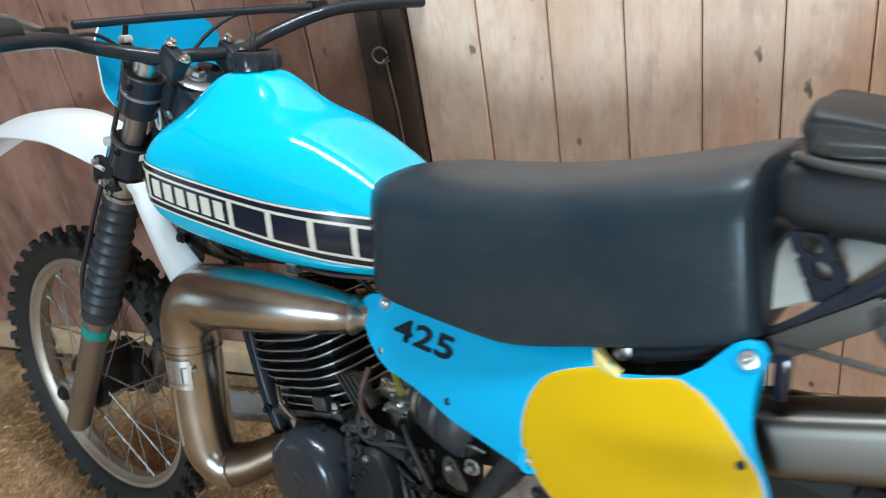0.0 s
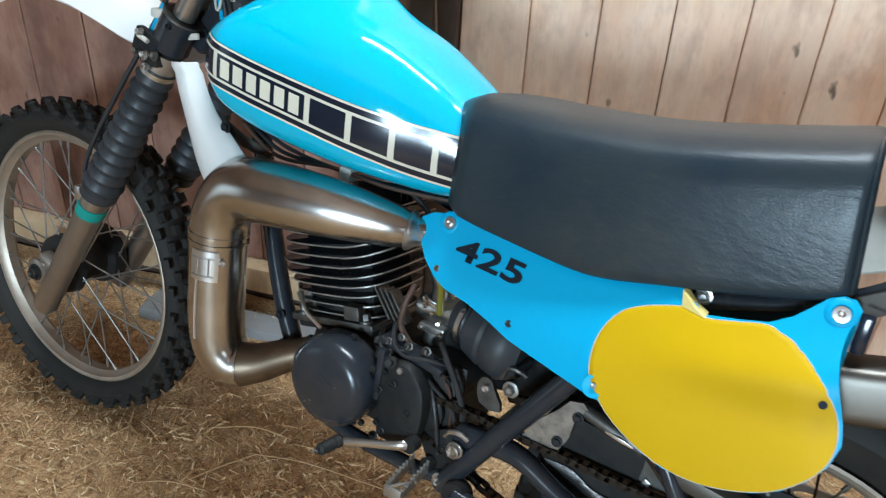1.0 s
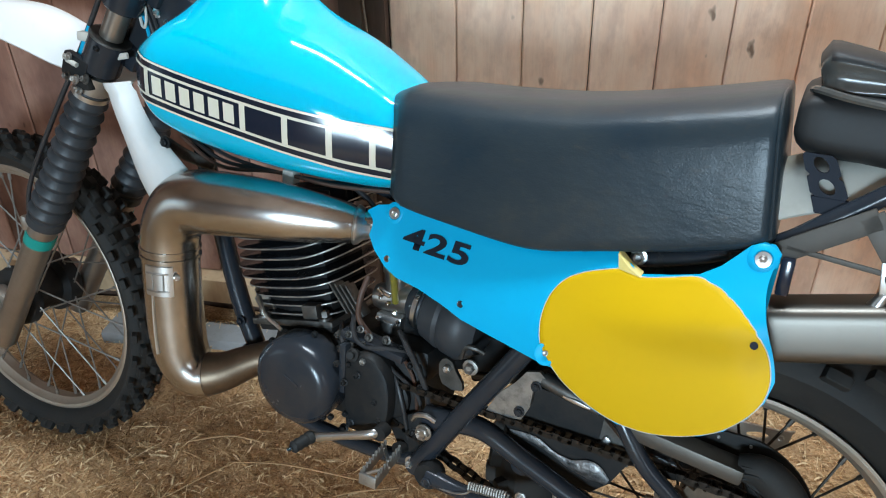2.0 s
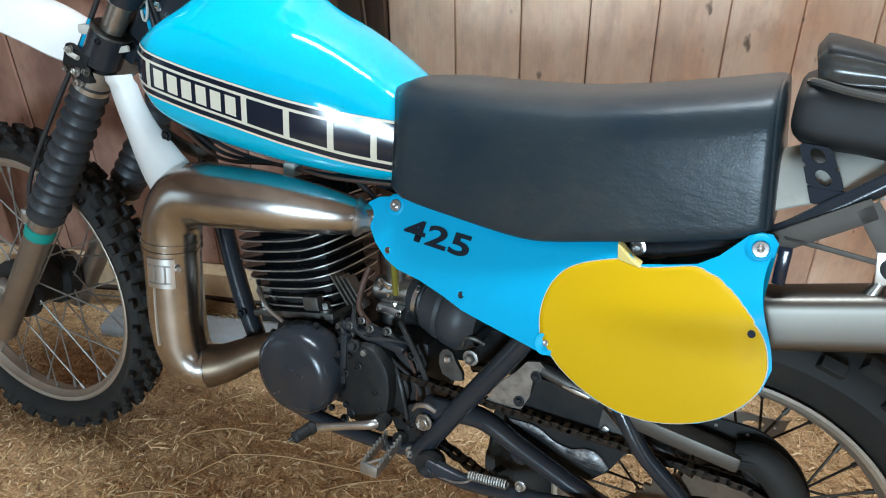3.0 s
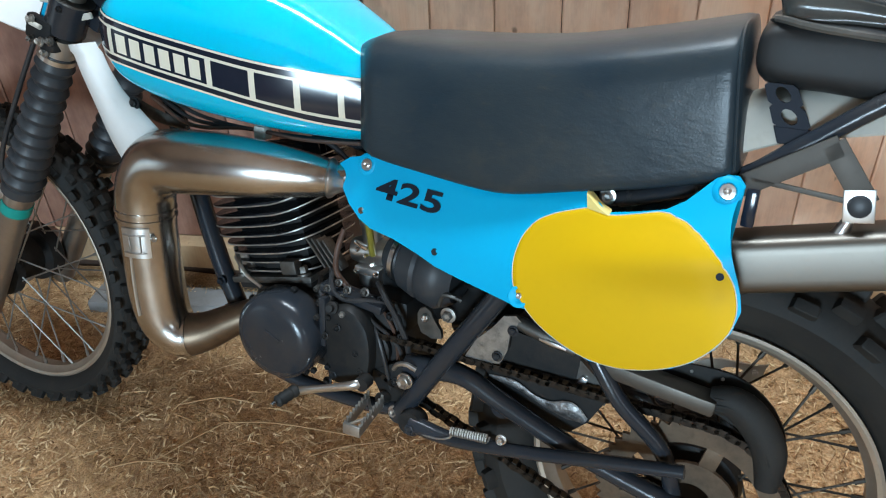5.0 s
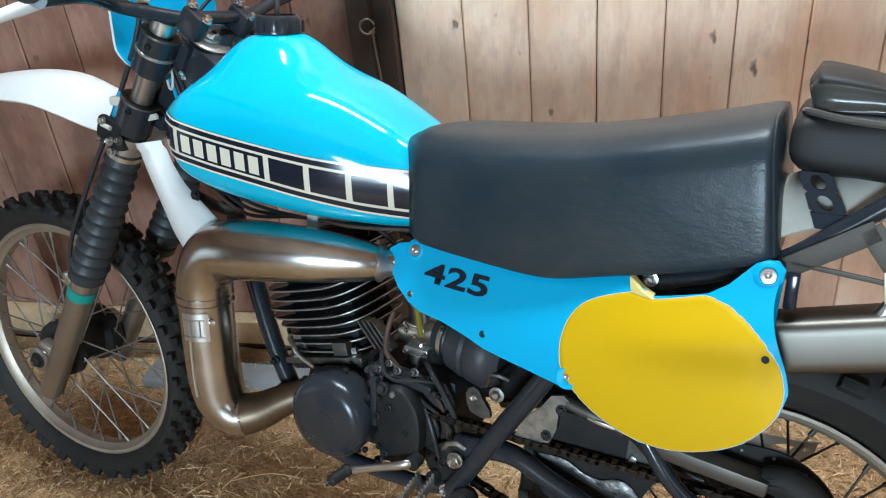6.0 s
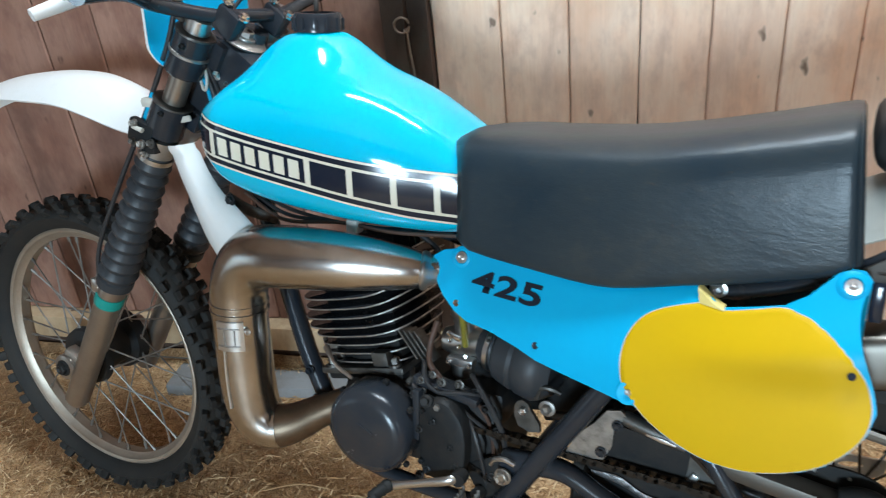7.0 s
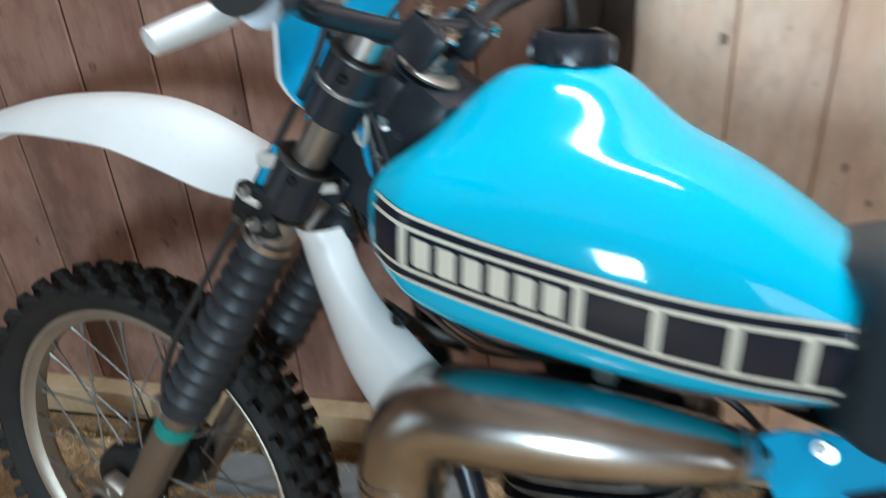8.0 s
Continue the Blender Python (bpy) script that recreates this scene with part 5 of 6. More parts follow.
    boot = [(0.0, 0.026), (0.012, 0.034), (0.022, 0.036), (0.028, 0.033), (0.036, 0.046), (0.062, 0.053), (0.068, 0.050), (0.074, 0.055), (0.098, 0.058), (0.110, 0.052), (0.125, 0.04)]
    part("intake_boot", lathe(boot, (0.938, -0.028, 0.580), (1, -0.05, -0.10), 40), GAITER, engine, "ribbed black rubber intake boot")
    part("brown_cable", tube([(0.882, -0.072, 0.62), (0.878, -0.085, 0.59), (0.876, -0.085, 0.555), (0.892, -0.08, 0.53), (0.90, -0.08, 0.515)], 0.0045, 10, 6), COPPER, engine)
    part("vent_hose", tube([(0.905, -0.06, 0.50), (0.935, -0.085, 0.49), (0.985, -0.085, 0.455), (0.995, -0.08, 0.40)], 0.0032, 8, 6), CABLE, engine)
    part("overflow_hose", tube([(0.92, -0.05, 0.51), (0.955, -0.075, 0.50), (0.975, -0.078, 0.47), (0.98, -0.075, 0.42), (0.97, -0.07, 0.36)], 0.003, 8, 6), COPPER, engine)
    for x, y, z, r in ((0.872, -0.088, 0.512, 0.006), (0.893, -0.088, 0.520, 0.005), (0.845, -0.088, 0.521, 0.005)):
        part("case_stud", bolt((x, y, z), r, 0.009), OILY, engine)
    # small fittings, clips and hoses round the cases
    part("carb_top", lathe([(0, 0.020), (0.006, 0.0205), (0.012, 0.018), (0.016, 0.009), (0.030, 0.006)], (0.900, -0.022, 0.628), (-0.1, 0, 1), 20), DIRTY, carb)
    part("throttle_hose", tube([(0.897, -0.022, 0.655), (0.885, -0.03, 0.69), (0.84, -0.03, 0.73), (0.76, -0.03, 0.76)], 0.0042, 10, 6), CABLE, carb)
    part("idle_screw", bolt((0.918, -0.046, 0.562), 0.0045, 0.012, (0.3, -1, 0.2)), CHROME, carb)
    part("boot_clamp", lathe([(0, 0.0365), (0.001, 0.0385), (0.008, 0.0385), (0.009, 0.0365)], (0.954, -0.029, 0.578), (1, -0.05, -0.10), 32), BRIGHT, carb)
    part("clamp_screw", bolt((0.960, -0.060, 0.600), 0.004, 0.012, (0.4, -0.6, 0.6)), BRIGHT, carb)
    part("bowl_bolt", bolt((0.906, -0.030, 0.508), 0.006, 0.008, (0, 0, -1)), CHROME, carb)
    part("drain_hose", tube([(0.906, -0.036, 0.502), (0.918, -0.062, 0.488), (0.944, -0.085, 0.478), (0.962, -0.095, 0.448), (0.972, -0.09, 0.40), (0.978, -0.08, 0.35)], 0.0036, 8, 6), CABLE, carb)
    for pts, r in ((((0.858, -0.07, 0.548), (0.872, -0.092, 0.53), (0.895, -0.096, 0.517), (0.93, -0.09, 0.52), (0.97, -0.07, 0.515)), 0.0042), (((0.83, -0.06, 0.525), (0.85, -0.092, 0.517), (0.868, -0.098, 0.502), (0.87, -0.10, 0.47)), 0.0038),
                   (((0.94, -0.07, 0.545), (0.962, -0.084, 0.53), (0.982, -0.088, 0.505), (0.998, -0.085, 0.47), (1.002, -0.08, 0.44)), 0.0046)):
        part("case_hose", tube(pts, r, 8, 6), CABLE, engine)
    for x, y, z, r in ((0.852, -0.094, 0.500, 0.0045), (0.866, -0.094, 0.528, 0.0040), (0.884, -0.090, 0.540, 0.0040), (0.900, -0.092, 0.532, 0.0045), (0.925, -0.082, 0.53, 0.0050), (0.948, -0.075, 0.52, 0.0040), (0.968, -0.08, 0.50, 0.0045), (0.990, -0.085, 0.47, 0.0050),
                       (0.872, -0.112, 0.455, 0.0040), (0.895, -0.113, 0.475, 0.0040), (0.885, -0.112, 0.388, 0.0045), (0.862, -0.094, 0.36, 0.0050), (0.985, -0.09, 0.395, 0.0045)):
        part("case_bolt", bolt((x, y, z), r, 0.007, (0.1, -1, 0.15), r * 1.5), OILY if z > 0.525 else DIRTY, engine)
    part("neutral_switch", lathe([(0, 0.010), (0.010, 0.010), (0.012, 0.006), (0.020, 0.0055)], (0.885, -0.108, 0.505), (0.2, -1, 0.4), 16), DIRTY, engine)
    part("case_rib", box((0.865, -0.096, 0.475), (0.012, 0.030, 0.085), 0.004), BLACK, engine)
    part("top_rib", box((0.905, -0.080, 0.518), (0.11, 0.030, 0.014), 0.004, Matrix.Rotation(radians(8), 4, "Y")), BLACK, engine)
    part("clutch_arm", tube([(0.655, -0.055, 0.535), (0.69, -0.08, 0.51), (0.73, -0.085, 0.492)], [0.004, 0.0035, 0.003], 8, 4), BRIGHT, engine)
    part("engine_lug", _moved(box((0, 0, 0), (0.032, 0.012, 0.05), 0.004), Matrix.Translation((0.675, -0.05, 0.505)) @ Matrix.Rotation(radians(-35), 4, "Y")), ALLOY, engine)
    return engine


def _moved(bm, m):
    bmesh.ops.transform(bm, verts=bm.verts, matrix=m)
    return bm


build_engine()


# ---- frame ----
def pierced(bm, cx, cz, hw, hh, r, y0, y1, n=24):
    """A square piece of plate with a round hole through it."""
    edge, hole = [], []
    for k in range(n):
        a = 2 * math.pi * (k + 0.5) / n
        c, s = math.cos(a), math.sin(a)
        t = min(hw / max(abs(c), 1e-6), hh / max(abs(s), 1e-6))
        edge.append((cx + t * c, cz + t * s))
        hole.append((cx + r * c, cz + r * s))
    rings = [[(x, y, z) for x, z in line] for line, y in ((edge, y0), (edge, y1), (hole, y1), (hole, y0), (edge, y0))]
    skin(bm, rings, cap=False)


def build_frame():
    main = part("frame", tube([(0.47, 0, 0.90), (0.60, 0, 0.83), (0.75, 0, 0.775), (0.92, 0, 0.735), (1.05, 0, 0.72)], 0.022, 18, 5), BLACK, bike, "black painted tubular steel frame")
    part("down_tube", tube([(0.470, 0, 0.83), (0.523, -0.008, 0.655), (0.590, -0.026, 0.495), (0.640, -0.035, 0.405), (0.675, -0.045, 0.352)], 0.0165, 18, 5), BLACK, main)
    for s in (-1, 1):
        part("cradle_tube", tube([(0.655, s * 0.04, 0.372), (0.70, s * 0.06, 0.338), (0.80, s * 0.075, 0.328), (0.92, s * 0.08, 0.330), (1.0, s * 0.09, 0.350)], 0.0125, 14, 5), BLACK, main)
        part("rear_down_tube", tube([(0.992, s * 0.095, 0.338), (1.06, s * 0.098, 0.450), (1.134, s * 0.098, 0.568), (1.21, s * 0.085, 0.69), (1.26, s * 0.075, 0.75)], 0.0155, 16, 5), BLACK, main)
        part("seat_rail", tube([(0.95, s * 0.03, 0.735), (1.10, s * 0.075, 0.735), (1.26, s * 0.085, 0.742), (1.40, s * 0.095, 0.792), (1.465, s * 0.098, 0.841), (1.53, s * 0.10, 0.895), (1.62, s * 0.098, 0.955)], 0.0105, 14, 6), BLACK, main)
        part("upper_stay", tube([(1.13, s * 0.06, 0.60), (1.235, s * 0.09, 0.585), (1.28, s * 0.105, 0.545), (1.325, s * 0.11, 0.485), (1.385, s * 0.10, 0.425), (1.41, s * 0.095, 0.36)], 0.0115, 14, 6), BLACK, main, "black bent swinging arm stay")
    for p, r in (((0.612, -0.046, 0.46), 0.006), ((0.632, -0.055, 0.415), 0.006), ((0.645, -0.058, 0.398), 0.005)):
        part("engine_bolt", bolt(p, r, 0.008, (0, -1, 0), r * 1.5), BLACK, main)
    # the lower cross frame that is seen through the gaps
    part("mount_plate", _moved(box((0, 0, 0), (0.07, 0.008, 0.075), 0.006), Matrix.Translation((0.985, -0.085, 0.385)) @ Matrix.Rotation(radians(-30), 4, "Y")), DIRTY, main)
    part("swing_pivot", bolt((1.011, -0.108, 0.416), 0.011, 0.010, (0, -1, 0), 0.013), SLIDER, main)
    part("pivot_arc", tube([(0.990, -0.106, 0.428), (0.998, -0.109, 0.440), (1.013, -0.109, 0.444), (1.027, -0.106, 0.438)], 0.004, 8, 5), BRIGHT, main)
    part("upper_pivot", bolt((1.062, -0.075, 0.525), 0.008, 0.010, (0, -1, 0), 0.012), ALLOY, main)
    part("upper_arc", tube([(1.043, -0.07, 0.533), (1.05, -0.075, 0.553), (1.065, -0.075, 0.556), (1.078, -0.07, 0.550)], 0.0042, 8, 5), OILY, main)
    br = [(1.012, 0.498), (1.011, 0.514), (1.015, 0.523), (1.023, 0.527), (1.032, 0.523), (1.038, 0.511), (1.050, 0.494), (1.052, 0.482), (1.036, 0.478), (1.018, 0.484)]
    bm = bmesh.new()
    skin(bm, [[(x, y, z) for x, z in br] for y in (-0.068, -0.075)])
    arm = part("brake_arm_plate", bm, OILY, main, "bare alloy bracket plate")
    part("plate_bolt", bolt((1.026, -0.076, 0.512), 0.006, 0.006), BRIGHT, arm)
    part("seat_bolt", bolt((1.272, -0.098, 0.752), 0.0075, 0.007, (0, -1, 0), 0.010), BRIGHT, main)
    part("under_seat_plate", _moved(box((0, 0, 0), (0.16, 0.006, 0.055), 0.004), Matrix.Translation((1.325, -0.075, 0.752)) @ Matrix.Rotation(radians(-12), 4, "Y")), BLACK, main)
    part("air_box", _moved(box((0, 0, 0), (0.17, 0.13, 0.16), 0.02), Matrix.Translation((1.13, 0.005, 0.655))), BLACK, main, "black plastic air box")
    part("shock_body", tube([(0.90, 0.01, 0.53), (1.0, 0.01, 0.56), (1.12, 0.01, 0.60), (1.20, 0.01, 0.64)], 0.042, 20, 3), DIRTY, main, "oily black shock absorber body")
    # added dark block that fills the gap below the air box
    part("dark_filler", box((1.06, 0.03, 0.535), (0.22, 0.05, 0.12), 0.012, Matrix.Rotation(radians(-12), 4, "Y")), DIRTY, main)
    # perforated lug between rail and mudguard
    bm = bmesh.new()
    for zc in (0.8700, 0.8920):
        pierced(bm, 1.443, zc, 0.0185, 0.0110, 0.0080, -0.090, -0.095)
    box((1.443, -0.0925, 0.850), (0.037, 0.005, 0.018), 0.001, None, bm)
    bmesh.ops.remove_doubles(bm, verts=bm.verts[:], dist=1e-4)
    for v in bm.verts:
        v.co.x -= 0.46 * (v.co.z - 0.881) + 0.12 * (v.co.x - 1.443) * (v.co.z - 0.86) / 0.04
    part("pierced_lug", bm, PRINT, main, "black steel lug with two round holes", smooth=False)
    # flat grey brace over the silencer
    bm = bmesh.new()
    for a, b in (((1.418, 0.795), (1.497, 0.848)), ((1.497, 0.848), (1.534, 0.800)), ((1.430, 0.803), (1.525, 0.795))):
        v = Vector((b[0] - a[0], 0, b[1] - a[1]))
        box(((a[0] + b[0]) / 2, -0.112, (a[1] + b[1]) / 2), (v.length + 0.012, 0.003, 0.024 if a[0] != 1.430 else 0.006), 0.001, Matrix.Rotation(-math.atan2(v.z, v.x), 4, "Y"), bm)
    part("silencer_brace", bm, worn("grey_brace", (0.07, 0.06, 0.05), (0.035, 0.03, 0.025), (0.45, 0.6), 0.4, big=20, amount=0.5), main, "dull grey steel silencer brace")
    # a blue stub drawn near-black, its shade put into the colour
    part("rail_stub", _moved(box((0, 0, 0), (0.014, 0.02, 0.042), 0.003), Matrix.Translation((1.430, -0.112, 0.772))), NAVY, main)
    return main


build_frame()


# swinging arm, chain and guards
def build_rear():
    arm = None
    for s in (-1, 1):
        o = part("swinging_arm", tube([(1.005, s * 0.085, 0.428), (1.09, s * 0.088, 0.440), (1.16, s * 0.091, 0.416), (1.28, s * 0.099, 0.378), (1.43, s * 0.106, 0.346), (1.475, s * 0.106, 0.337)], [0.020, 0.016, 0.015, 0.014, 0.015, 0.014], 18, 5), BLACK, bike, "black steel swinging arm")
        arm = arm or o
    part("axle_bolt", bolt((1.43, -0.116, 0.346), 0.013, 0.014, (0, -1, 0), 0.02), ALLOY, arm)
    gd = [(1.122, 0.450), (1.169, 0.452), (1.239, 0.450), (1.300, 0.450), (1.280, 0.410), (1.256, 0.386), (1.219, 0.392), (1.169, 0.408), (1.134, 0.425)]
    bm = bmesh.new()
    skin(bm, [[(x, y, z) for x, z in gd] for y in (-0.062, -0.070)])
    guide = part("chain_guide", bm, DIRTY, arm, "oily black chain guide with scuffed alloy runner")
    part("chain_slider", tube([(1.130, -0.072, 0.442), (1.169, -0.073, 0.441), (1.199, -0.073, 0.429), (1.226, -0.073, 0.422), (1.254, -0.073, 0.423), (1.278, -0.072, 0.413)], [0.003, 0.006, 0.004, 0.008, 0.015, 0.006], 12, 6, flat=0.25), worn("scuffed_runner", (0.34, 0.34, 0.34), (0.015, 0.015, 0.015), (0.3, 0.5), 0.8, big=75, fine=260, amount=1.0, relief=1.0), guide, "scuffed bright alloy chain runner")
    bm = bmesh.new()
    skin(bm, [[(x, y, z) for x, z in ((1.157, 0.524), (1.260, 0.515), (1.256, 0.462), (1.148, 0.468))] for y in (-0.061, -0.071)])
    part("guard_box", bm, DIRTY, arm, "matt black rubber chain block", smooth=False)
    bm = bmesh.new()
    skin(bm, [[(x, y, z) for x, z in ((1.256, 0.508), (1.300, 0.470), (1.300, 0.444), (1.256, 0.456))] for y in (-0.061, -0.069)])
    part("grey_block", bm, OILY, arm, smooth=False)
    part("block_tab", box((1.266, -0.071, 0.474), (0.010, 0.006, 0.016), 0.002, Matrix.Rotation(radians(25), 4, "Y")), BRIGHT, arm)
    pl = [(1.095, 0.470), (1.112, 0.505), (1.135, 0.530), (1.150, 0.552), (1.168, 0.557), (1.182, 0.545), (1.172, 0.538), (1.162, 0.530), (1.160, 0.500), (1.150, 0.476), (1.120, 0.470)]
    bm = bmesh.new()
    skin(bm, [[(x, y, z) for x, z in pl] for y in (-0.082, -0.088)])
    plate = part("alloy_bracket", bm, worn("greasy_alloy", (0.36, 0.35, 0.33), (0.05, 0.045, 0.04), (0.3, 0.5), 0.85, big=34, fine=120, amount=0.75, relief=0.35), arm, "grey alloy bracket plate with two bolts")
    for x, z in ((1.166, 0.534), (1.146, 0.488)):
        part("bracket_bolt", bolt((x, -0.089, z), 0.006, 0.005, (0, -1, 0), 0.008), BLACK, plate)
    part("alloy_strip", tube([(1.172, -0.080, 0.544), (1.21, -0.082, 0.536), (1.255, -0.083, 0.526)], [0.010, 0.011, 0.009], 12, 4), OILY, arm)
    part("strip_scuff", tube([(1.205, -0.092, 0.534), (1.225, -0.093, 0.532), (1.243, -0.092, 0.528)], [0.002, 0.004, 0.002], 8, 4, flat=0.5), BRIGHT, arm)
    # chain guard: an alloy channel and its black end
    m = Matrix.Translation((1.362, -0.098, 0.520)) @ Matrix.Rotation(radians(7), 4, "Y")
    guard = part("chain_guard", _moved(box((0, 0, 0), (0.155, 0.034, 0.022), 0.005), m), worn("grey_guard", (0.095, 0.085, 0.073), (0.06, 0.052, 0.043), (0.4, 0.55), 0.7, big=14, amount=0.5), bike, "grey alloy chain guard with black rubber end")
    run = [(1.432, 0.514), (1.458, 0.517), (1.482, 0.503), (1.502, 0.478), (1.512, 0.452), (1.516, 0.410)]
    part("guard_end", tube([(x, -0.093, z) for x, z in run], [0.017, 0.021, 0.023, 0.022, 0.020, 0.014], 22, 6, flat=0.8), RUBBER, guard)
    for off in (-0.009, 0.0, 0.009):
        part("guard_rib", tube([(x + off * (0.3 + 0.14 * k), -0.1085 + abs(off) * 0.3, z + off * (1.0 - 0.15 * k)) for k, (x, z) in enumerate(run[:5])], 0.0018, 8, 6), RUBBER, guard)
    bm = bmesh.new()
    outer = smooth_line([(1.330, 0.530), (1.385, 0.540), (1.432, 0.543), (1.460, 0.539), (1.488, 0.524), (1.510, 0.502), (1.526, 0.470), (1.532, 0.420)], 4)
    inner = smooth_line([(1.330, 0.482), (1.385, 0.482), (1.425, 0.482), (1.448, 0.478), (1.468, 0.466), (1.482, 0.450), (1.492, 0.430), (1.496, 0.400)], 4)
    skin(bm, [[(a[0], -0.066, a[1]), (a[0], -0.070, a[1]), (b[0], -0.070, b[1]), (b[0], -0.066, b[1])] for a, b in zip(outer, inner)])
    shell = part("guard_shell", bm, RUBBER, guard, "black inner shell of the guard with rivets")
    for x, z in ((1.402, 0.533), (1.440, 0.533), (1.478, 0.520), (1.502, 0.497), (1.518, 0.463)):
        part("shell_rivet", bolt((x, -0.0702, z), 0.0022, 0.0018, (0, -1, 0)), BRIGHT, shell)
    # slotted axle plate on the far side, seen between the spokes
    bm = bmesh.new()
    pl, slot = [], []
    for k in range(28):
        a = 2 * math.pi * (k + 0.5) / 28
        c, q = math.cos(a), math.sin(a)
        pl.append((1.440 + 0.050 * math.copysign(abs(c) ** 0.35, c) + 0.012 * q, 0.463 + 0.019 * math.copysign(abs(q) ** 0.35, q) + 0.012 * c))
        slot.append((1.448 + 0.015 * c, 0.467 + 0.0055 * q + 0.003 * c))
    skin(bm, [[(x, y, z) for x, z in line] for line, y in ((pl, 0.083), (pl, 0.078), (slot, 0.078), (slot, 0.083), (pl, 0.083))], cap=False)
    part("axle_plate", bm, worn("dull_grey_plate", (0.62, 0.60, 0.54), (0.44, 0.41, 0.36), (0.45, 0.6), 0.0, big=20, amount=0.6), arm, "grey slotted alloy plate")
    part("plate_stud", bolt((1.478, 0.078, 0.474), 0.005, 0.004, (0, -1, 0)), BRIGHT, arm)
    # rear sprocket: toothed ring with holes between its arms
    c, r = Vector((1.43, -0.084, 0.346)), 0.121
    bm = bmesh.new()
    n = 52
    outer, inner = [], []
    for i in range(n * 2):
        a = math.pi * i / n
        rr = r + (0.004 if i % 2 else -0.004)
        outer.append((c.x + rr * math.cos(a), c.z + rr * math.sin(a)))
        inner.append((c.x + 0.092 * math.cos(a), c.z + 0.092 * math.sin(a)))
    rings = [[(x, y, z) for x, z in line] for line, y in ((outer, -0.081), (outer, -0.087), (inner, -0.087), (inner, -0.081), (outer, -0.081))]
    skin(bm, rings, cap=False)
    bmesh.ops.remove_doubles(bm, verts=bm.verts[:], dist=1e-6)
    rust = worn("rusty_sprocket", (0.13, 0.095, 0.065), (0.05, 0.035, 0.025), (0.4, 0.6), 0.6, big=30, amount=0.7)
    part("rear_sprocket", bm, rust, rear, "brown worn rear sprocket")
    for k in range(6):
        a = k * math.pi / 3 + 0.3
        part("sprocket_arm", box((c.x + 0.076 * math.cos(a), -0.084, c.z + 0.076 * math.sin(a)), (0.044, 0.005, 0.022), 0.001, Matrix.Rotation(-a, 4, "Y")), rust, rear)
    part("sprocket_boss", lathe([(-0.002, 0.03), (-0.002, 0.062), (0.004, 0.062), (0.004, 0.03)], (c.x, -0.085, c.z), (0, 1, 0), 32, closed=True), rust, rear)
    # chain: links laid round both sprockets
    path = []
    for a in np.linspace(math.pi * 0.53, -math.pi * 0.53, 40):
        path.append((1.43 + (r + 0.003) * math.cos(a), 0.346 + (r + 0.003) * math.sin(a)))
    for a in np.linspace(-math.pi * 0.53, -math.pi * 1.47, 16):
        path.append((0.935 + 0.030 * math.cos(a), 0.438 + 0.030 * math.sin(a)))
    path.append(path[0])
    seg = [math.dist(p, q) for p, q in zip(path, path[1:])]
    total, links = sum(seg), 108
    cum = np.concatenate([[0], np.cumsum(seg)])
    where = lambda d: (float(np.interp(d, cum, [p[0] for p in path])), float(np.interp(d, cum, [p[1] for p in path])))
    pitch = total / links
    oily = worn("oily_chain", (0.022, 0.020, 0.018), (0.06, 0.052, 0.045), (0.22, 0.4), 0.7, big=90, amount=0.6)
    chain = part("drive_chain", lathe([(-0.0095, 0.0036), (0.0095, 0.0036)], (where(0.0)[0], -0.084, where(0.0)[1]), (0, 1, 0), 8), oily, bike, "oily dark drive chain")
    made = {}
    for i in range(links):
        p, q = where(i * pitch), where(((i + 1) * pitch) % total if i < links - 1 else total)
        m = Matrix.Translation(((p[0] + q[0]) / 2, -0.084, (p[1] + q[1]) / 2)) @ Matrix.Rotation(-math.atan2(q[1] - p[1], q[0] - p[0]), 4, "Y")
        if i % 2 in made:
            again("chain_link", made[i % 2], m, chain)
            continue
        bm = bmesh.new()
        for s in (-1, 1):
            y = s * (0.0075 if i % 2 else 0.0055)
            rim = [(pitch * 0.72 * math.cos(a) * (1 - 0.12 * math.sin(a) ** 2), 0.0062 * math.copysign(abs(math.sin(a)) ** 0.6, math.sin(a)) * (0.8 + 0.2 * abs(math.cos(a)))) for a in np.linspace(0, 2 * math.pi, 12, endpoint=False)]
            skin(bm, [[(x, y + d, z) for x, z in rim] for d in (-0.0009, 0.0009)])
        for x in (-0.5, 0.5):
            lathe([(-0.0095, 0.0032), (0.0095, 0.0032)], (x * pitch, 0, 0), (0, 1, 0), 7, bm)
        made[i % 2] = part("chain_link", bm, oily, chain, smooth=False)
        made[i % 2].matrix_basis = m
    part("front_sprocket", lathe([(-0.006, 0.02), (-0.006, 0.031), (-0.003, 0.036), (0.003, 0.036), (0.006, 0.031), (0.006, 0.02)], (0.935, -0.084, 0.438), (0, 1, 0), 28), DIRTY, bike)
    # mono-shock cross member and brake stay seen under the plate
    part("brake_stay", tube([(1.10, -0.02, 0.395), (1.25, -0.05, 0.36), (1.40, -0.06, 0.29)], 0.007, 10, 3), DIRTY, arm)
    part("arm_bridge", tube([(1.16, -0.085, 0.40), (1.15, 0, 0.41), (1.16, 0.085, 0.40)], 0.018, 14, 3), BLACK, arm)


build_rear()


